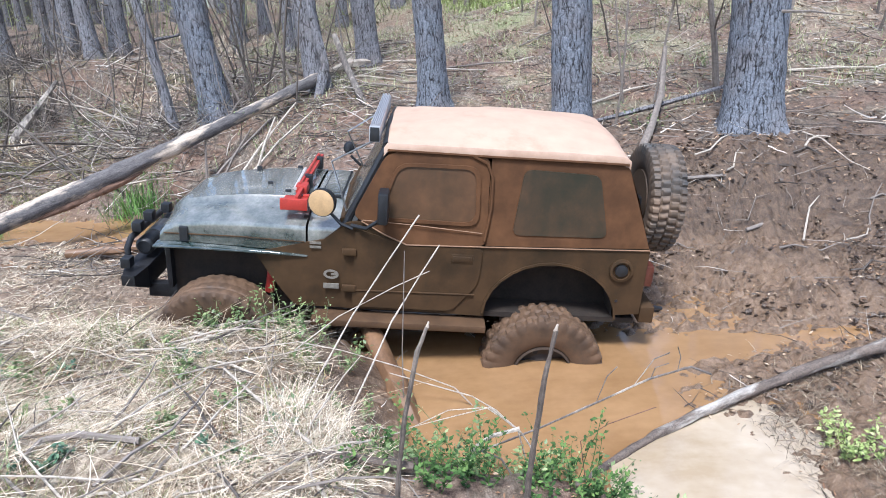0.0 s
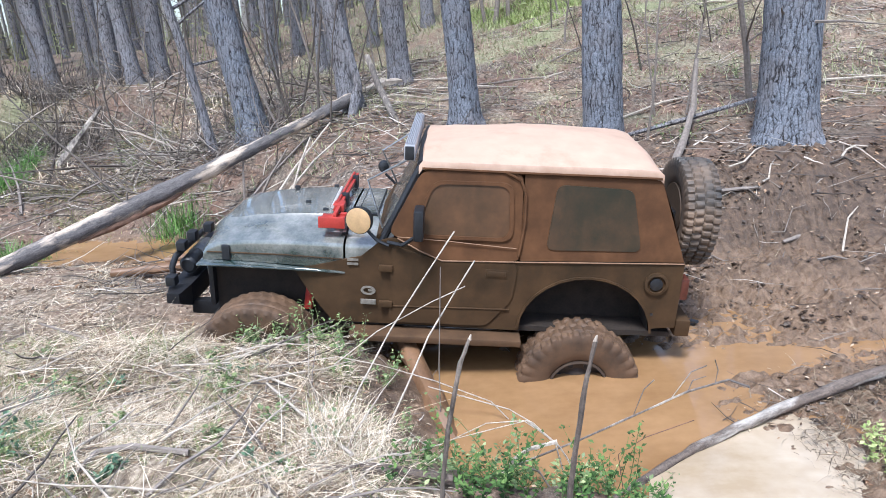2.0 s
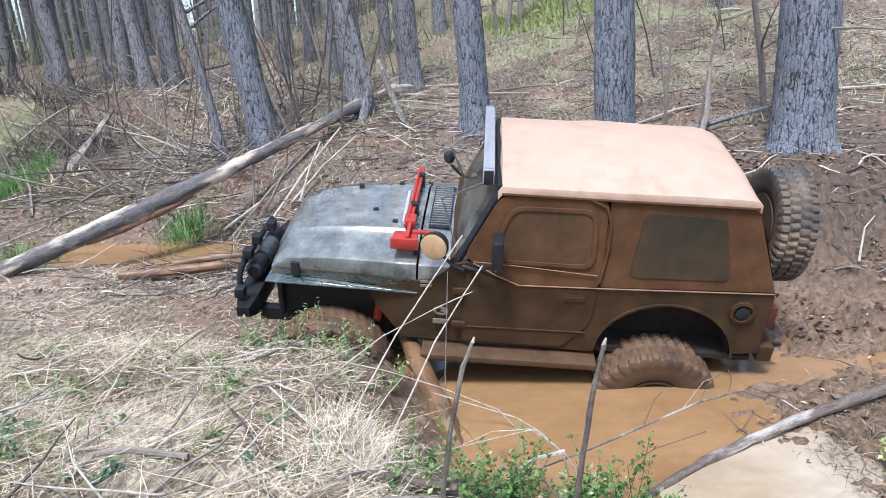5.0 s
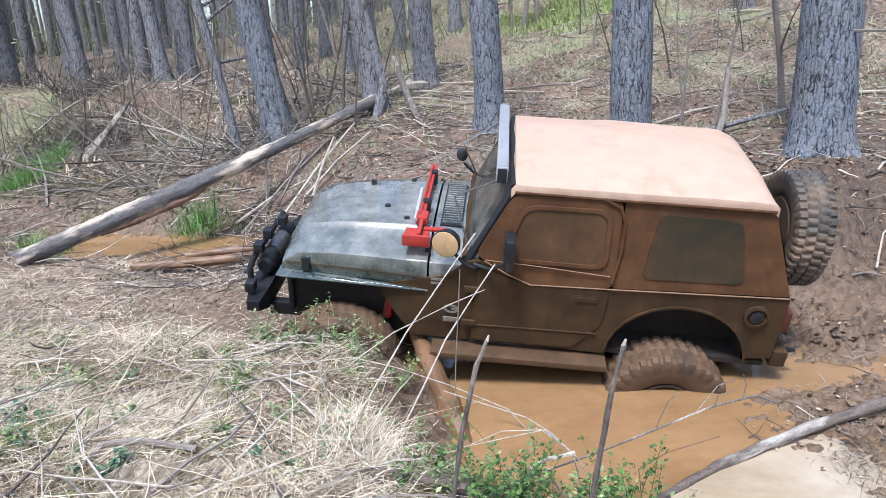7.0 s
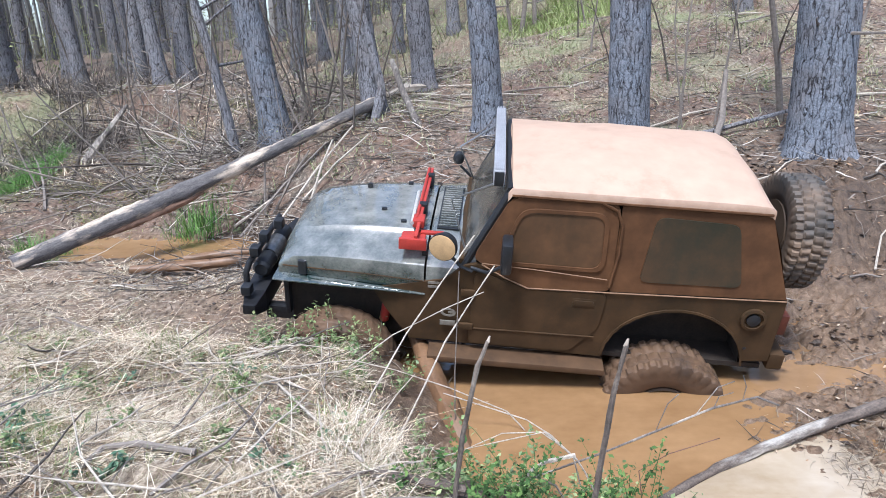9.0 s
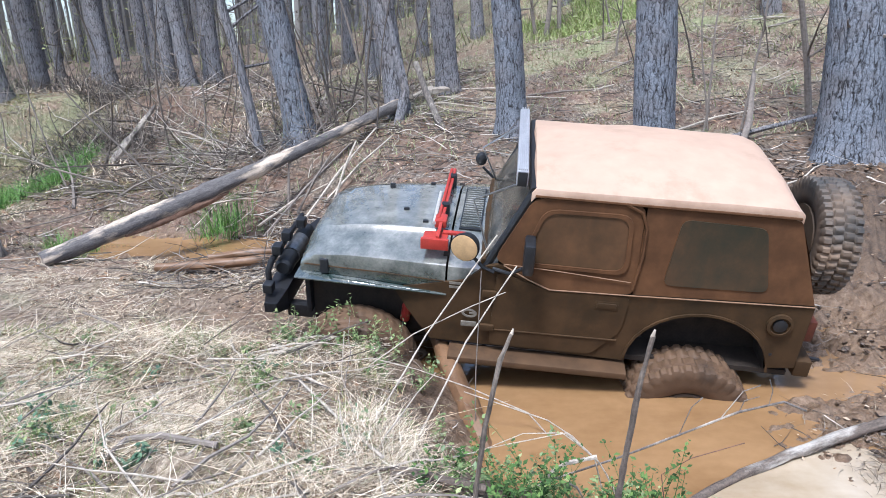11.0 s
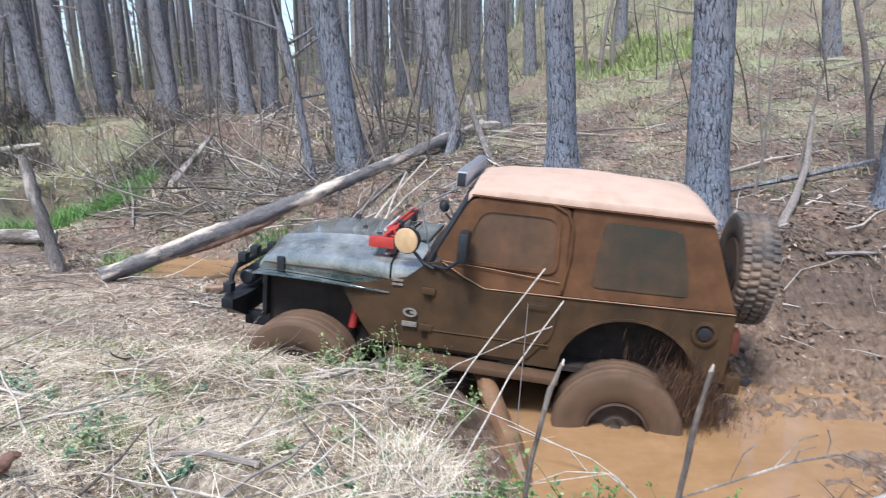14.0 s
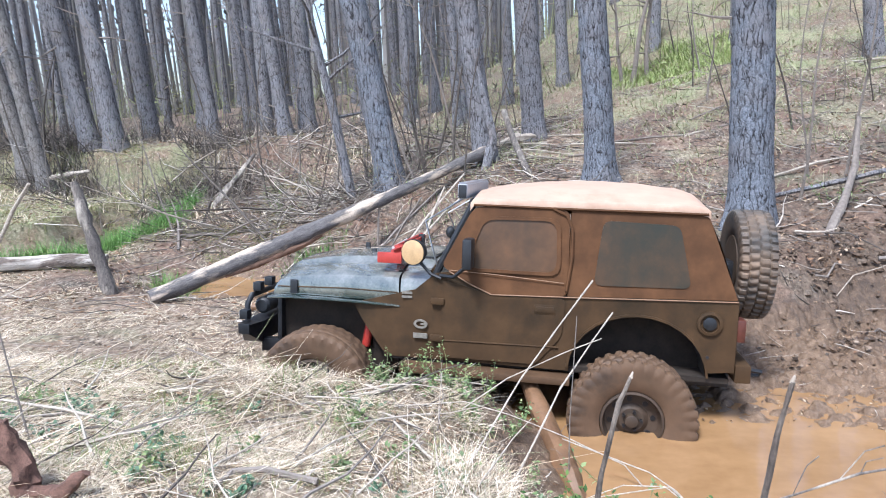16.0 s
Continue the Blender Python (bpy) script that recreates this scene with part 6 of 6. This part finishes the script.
for pts, r, mat in STICKS:
    log("dead_stick", pts, [r * (0.7 + 0.3 * k / len(pts)) for k in range(len(pts))], mat, "dry dead stick on the straw bank" if r < 0.02 else "weathered broken branch on the straw bank", "stick", 6, "dead sticks")
rng = random.Random(62)
for k, (x, y) in enumerate(scatter(300, (-4.4, 0.0), (2.1, 4.5), lambda x, y: bankside(x, y) * smooth(-0.3, 0.3, patch(x, y, 1.2, 12) + 0.6 * (1 - smooth(2.6, 3.3, y))), 61)):
    n, r, a = rng.uniform(0.15, 0.85), rng.uniform(0.003, 0.011), rng.uniform(0, 6.28)
    d, p, pts = Vector((math.cos(a), math.sin(a), rng.uniform(-0.02, 0.18))), Vector((x, y, height(x, y) + r + 0.02)), []
    for _ in range(5):
        p.z = max(p.z, height(p.x, p.y) + r)
        pts.append(p.copy())
        d = (d + Vector((rng.uniform(-0.3, 0.3), rng.uniform(-0.3, 0.3), rng.uniform(-0.2, 0.15)))).normalized()
        p = p + d * n / 4
    mat = (PALESTICK, GREYSTICK, PALESTICK, DARKSTICK)[k % 4]
    ob = new("dead_stick", mesh_of("dead_stick", tube(pts, [r * (1 - 0.16 * q) for q in range(5)], 5), mat, True))
    tagged(ob, "dark broken stick lying on the straw bank" if mat is DARKSTICK else "grey broken stick lying on the straw bank" if mat is GREYSTICK else "bleached broken stick lying on the straw bank", "stick", "bank sticks")
rng = random.Random(64)
for k, (x, y) in enumerate(scatter(44, (2.3, 5.6), (4.7, 8.6), lambda x, y: smooth(0.16, 0.24, height(x, y)), 65)):
    n, r, a = rng.uniform(0.2, 0.9), rng.uniform(0.004, 0.014), rng.uniform(-0.9, 0.9)
    pts = [(x + math.cos(a) * n * u, y + math.sin(a) * n * u + 0.05 * math.sin(7 * u + k)) for u in (0, 0.3, 0.65, 1)]
    ob = new("dead_stick", mesh_of("dead_stick", tube([(u, v, height(u, v) + r + 0.035) for u, v in pts], [r, r * 0.9, r * 0.75, r * 0.5], 6), (GREYSTICK, DARKSTICK, PALESTICK)[k % 3], True))
    tagged(ob, ("grey", "dark", "bleached")[k % 3] + " broken stick lying in the churned mud", "stick", "mud sticks")
# rotten stump at the camera's feet
stump = new("rotten_stump")
tagged(stump, "rotten reddish forked stump with torn wood", "stump")
part("stem", roughen(tube([Vector((-2.30, 2.4, 0.72)).lerp(Vector((-2.46, 2.41, 1.22)), k / 14) + Vector((0.012 * math.sin(k), 0, 0)) for k in range(15)], [0.052 + 0.006 * math.sin(k * 1.3) - 0.018 * (k > 12) for k in range(15)], 16), 0.03, 22, 7), REDWOOD, stump)
part("fork", roughen(tube([(-2.33, 2.4, 0.88), (-2.28, 2.4, 0.875), (-2.24, 2.4, 0.88), (-2.19, 2.4, 0.90), (-2.15, 2.4, 0.93), (-2.11, 2.4, 0.965), (-2.07, 2.4, 1.0)], [0.045, 0.04, 0.036, 0.033, 0.03, 0.026, 0.018], 12), 0.02, 25, 8), REDWOOD, stump)


# ---- green weeds ----
def weed(x, y, n, h, spread, label, seed, mat=LEAF, big=1.0):
    rng = random.Random(seed)
    ob = new("leafy_weed")
    z0 = max(height(x, y), WATER_Z - 0.04) if y < 6 else height(x, y)
    ob.matrix_basis = pose(x, y, z0 - 0.02)
    tagged(ob, label, "weed", "weeds")
    st, lv = bmesh.new(), bmesh.new()
    for _ in range(n):
        a, s = rng.uniform(0, 6.28), spread * rng.random() ** 0.6
        p = Vector((math.cos(a) * s * 0.5, math.sin(a) * s * 0.5, 0))
        d = Vector((math.cos(a) * 0.5, math.sin(a) * 0.5, 1)).normalized()
        hh, pts = h * rng.uniform(0.5, 1.1), [p]
        for k in range(6):
            d = (d + Vector((rng.uniform(-0.2, 0.2), rng.uniform(-0.2, 0.2), -0.02))).normalized()
            pts.append(pts[-1] + d * hh / 6)
            for _ in range(4):
                leaf(lv, pts[-1] + Vector((rng.gauss(0, 0.012), rng.gauss(0, 0.012), rng.gauss(0, 0.015))), big * rng.uniform(0.014, 0.042), rng)
        add_tube(st, pts, [0.0025 * (1 - 0.1 * k) for k in range(7)], 4)
    tagged(part("stalk_growth", st, mat, ob), kind="stuff")
    tagged(part("foliage", lv, mat, ob), kind="stuff")
    return ob


WEEDS = [(-0.55, 4.25, 8, 0.34, 0.16), (-0.85, 4.42, 8, 0.34, 0.18), (-1.3, 4.4, 7, 0.26, 0.16), (-0.35, 4.0, 7, 0.26, 0.14), (0.44, 2.95, 8, 0.42, 0.16), (0.62, 2.95, 7, 0.4, 0.16), (-0.72, 4.32, 9, 0.22, 0.14), (-1.15, 4.38, 9, 0.2, 0.16), (-0.95, 4.2, 5, 0.2, 0.12), (0.30, 2.85, 16, 0.32, 0.25), (0.95, 2.95, 18, 0.3, 0.3), (0.72, 3.1, 9, 0.26, 0.2), (-0.25, 3.5, 6, 0.18, 0.14), (0.05, 3.15, 10, 0.28, 0.2), (0.55, 2.75, 10, 0.28, 0.2),
         (-0.1, 2.6, 8, 0.22, 0.2), (-1.25, 3.7, 6, 0.1, 0.14), (-2.1, 3.6, 6, 0.1, 0.14), (-1.7, 3.1, 7, 0.12, 0.2), (1.2, 2.8, 10, 0.24, 0.2), (-0.9, 3.3, 7, 0.12, 0.18), (-1.1, 2.9, 7, 0.12, 0.2), (-2.6, 3.3, 6, 0.1, 0.2), (-0.55, 3.9, 6, 0.13, 0.16), (-1.5, 4.1, 6, 0.12, 0.18), (-2.0, 2.7, 7, 0.12, 0.2), (-0.5, 2.9, 7, 0.14, 0.18),
         (-2.7, 9.35, 10, 0.6, 0.5), (-1.6, 9.6, 6, 0.35, 0.3), (3.3, 8.4, 8, 0.4, 0.4), (-3.3, 10.0, 8, 0.45, 0.4), (-4.6, 11.6, 9, 0.6, 0.6), (-6.8, 12.6, 9, 0.6, 0.7), (-8.5, 13.2, 9, 0.7, 0.7), (5.2, 10.5, 8, 0.5, 0.5), (3.9, 11.5, 8, 0.5, 0.6)]
for k, (x, y, n, h, s) in enumerate(WEEDS):
    weed(x, y, n, h, s, "green leafy weed shooting from the bank" if y < 6 else "small green bush on the clay slope", 200 + k)
rng = random.Random(19)
for k in range(26):
    x, y = rng.uniform(-3.6, -0.35), rng.uniform(2.5, 4.3)
    weed(x, y, rng.randint(4, 9), rng.uniform(0.05, 0.15), rng.uniform(0.1, 0.24), "low green bramble sprawling through the straw", 400 + k, BRAMBLE if k % 3 else LEAF)
weed(2.56, 3.1, 18, 0.26, 0.24, "yellow-green young bush on the shore", 300, LIME, 1.1)
for k, (x, y, n, h, s) in enumerate(((0.26, 2.72, 14, 0.34, 0.22), (0.36, 2.66, 10, 0.28, 0.2), (0.16, 2.60, 9, 0.24, 0.2), (0.78, 2.62, 14, 0.32, 0.24), (0.92, 2.62, 12, 0.26, 0.24), (-0.12, 2.62, 8, 0.2, 0.2), (0.60, 2.5, 10, 0.24, 0.24), (1.1, 2.5, 8, 0.2, 0.2), (-0.02, 3.35, 5, 0.3, 0.12), (0.52, 2.95, 5, 0.46, 0.18))):
    weed(x, y, n, h, s, "bright green leafy weed at the water's edge", 500 + k, BRIGHTLEAF, 0.95)
stem = weed(0.32, 2.8, 1, 0.85, 0.01, "tall thin weed with paired leaves", 301)


# ---- mud thrown up by the rear wheel: rigid flying clusters of clods ----
def spray_mesh(n, size, clod, seed):
    rng = random.Random(seed)
    verts, faces = [], []
    for _ in range(n):
        p = Vector((rng.gauss(0, 1), rng.gauss(0, 0.5), rng.gauss(0, 1))) * size
        r = clod * rng.uniform(0.25, 1.0) ** 1.5
        q = Euler([rng.uniform(0, 6.28) for _ in range(3)]).to_matrix()
        k = len(verts)
        for v in ((1.7, 0, 0), (-0.5, 0.85, 0), (-0.5, -0.4, 0.8), (-0.5, -0.4, -0.8)):
            verts.append(p + q @ (Vector(v) * r))
        faces += [(k, k + 1, k + 2), (k, k + 2, k + 3), (k, k + 3, k + 1), (k + 1, k + 3, k + 2)]
    me = bpy.data.meshes.new("spray")
    me.from_pydata(verts, [], faces)
    me.materials.append(MUDBIT)
    return me


SPRAYS = [spray_mesh(n, s, c, k) for k, (n, s, c) in enumerate(((2600, 0.10, 0.011), (3000, 0.15, 0.0105), (3000, 0.22, 0.0095), (220, 0.2, 0.019)))]
flights = []
rng = random.Random(9)
for k in range(150):
    ob = new("flying_mud", SPRAYS[k % 4])
    tagged(ob, "dark wet mud flung up behind the spinning wheel", "mud", "mud spray")
    start = 13.95 + 1.02 * k / 150
    early = start < 14.45
    up = rng.uniform(2.2, 5.0) if early else rng.uniform(1.6, 6.0) if start < 14.95 else rng.uniform(1.0, 3.2)
    back = rng.uniform(0.05, 0.6) if early else rng.uniform(0.2, 2.4)
    if start > 14.85:
        up, back = rng.uniform(2.0, 5.6), rng.uniform(0.05, 0.9)
    up = min(up, 4.9 * (15.8 - start) / 1.05)
    flights.append((ob, start, back, rng.uniform(-0.35, 0.35), up, rng.uniform(0, 360)))


# ---- motion ----
CAR_ROWS = [
    (0, 1.14, 5.27, .197, -3.15, -5.18, 176.0), (2.4, 1.14, 5.27, .197, -3.15, -5.18, 176.0), (3.0, 1.19, 5.243, .196, -4.8, -5.13, 175.7),
    (4.2, 1.5, 5.22, .207, -11, -5.15, 175.1), (5.0, 1.64, 5.21, .222, -12.8, -5.2, 174.8), (5.5, 1.64, 5.21, .222, -12.7, -5.15, 174.8), (9, 1.613, 5.212, .213, -12.8, -5.29, 175.14), (10, 1.61, 5.21, .21, -12.8, -5.3, 175.2),
    (12.5, 1.57, 5.20, .215, -12.7, -5.4, 176.2), (13, 1.545, 5.22, .22, -13.0, -5.5, 176.8), (13.5, 1.451, 5.292, .211, -12.36, -6.19, 176.92),
    (14, .813, 5.367, .162, .64, -5.62, 175.6), (14.5, .269, 5.54, .383, 7.62, -.69, 180.0), (15, .37, 5.51, .31, 6.0, -1.6, 179.2),
    (15.5, .552, 5.41, .203, 4.85, -3.05, 176.85), (16, .537, 5.437, .167, 5.42, -3.18, 177.28),
]
# wheel turns: seconds, degrees rolled ahead
SPIN = [(0, 0), (2.4, 0), (3.0, -16), (4.2, -52), (5.0, -64), (13.0, -64), (13.3, -20)]
SPIN += [(13.4 + 0.1 * k, 40 + 80 * k) for k in range(23)] + [(15.7, 1840), (15.85, 1870), (16.0, 1875)]


# travel of the near wheels on their springs: seconds, rear, front
TRAVEL = [(0, -.11, 0.0), (2.4, -.11, 0.0), (3.0, -.085, 0.0), (5.0, -.075, 0.0), (12.5, -.08, 0.0), (13.5, -.11, 0.0), (14.0, -.08, -.03), (14.5, -.066, -.05), (15.0, -.05, -.03), (15.5, -.03, 0.0), (16.0, -.028, .015)]


def travel(t, front, s):
    """How far a wheel has moved up; the far one goes half as far the other way."""
    z = float(np.interp(t, [r[0] for r in TRAVEL], [r[2 if front else 1] for r in TRAVEL]))
    return z if s > 0 else -0.5 * z


def rear_wheel(t):
    """Where the near rear wheel throws its mud at a time."""
    k = max(i for i in range(len(CAR_ROWS) - 1) if CAR_ROWS[i][0] <= t)
    a, b = CAR_ROWS[k], CAR_ROWS[k + 1]
    u = (t - a[0]) / (b[0] - a[0])
    return a[1] * (1 - u) + b[1] * u, a[2] * (1 - u) + b[2] * u - 0.75


def motions():
    walk(car, [(t, pose(x, y, z, 0, 0, rz) @ pose(0, 0, 0, 0, ry, 0) @ pose(0, 0, 0, rx)) for t, x, y, z, rx, ry, rz in CAR_ROWS])
    for w, x, s in spin:
        walk(w, [(t, pose(x, s * 0.765, travel(t, x > 1, s), 0, 0, 0 if s > 0 else 180) @ pose(0, 0, 0, 0, s * a, 0)) for t, a in SPIN])
    for ob, t0, vx, vy, vz, a in flights:
        x, y = rear_wheel(t0)
        x += 0.38
        rest = pose(x, y, -0.75, 0, a, 0)
        land = 0.5 * (vz + math.sqrt(vz * vz + 4 * 4.9 * 0.5)) / 4.9
        rows = [(0.0, rest), (t0 - 0.06, rest)]
        steps = 5
        for k in range(steps + 1):
            u = land * 1.12 * k / steps
            z = 0.05 + vz * u - 4.9 * u * u
            rows.append((t0 + u, pose(x + vx * u, y + vy * u, max(z, -0.75), 0, a + 50 * k, 0)))
        last = rows[-1][1].copy()
        last.translation.z = -0.75
        end = rows[-1][0] + 0.1
        rows = [r for r in rows if r[0] < 16.0]
        if end < 16.0:
            rows += [(end, last), (16.0, last)]
        elif rows[-1][0] < 15.95:
            rows.append((16.0, rows[-1][1]))
        walk(ob, rows)


motions()
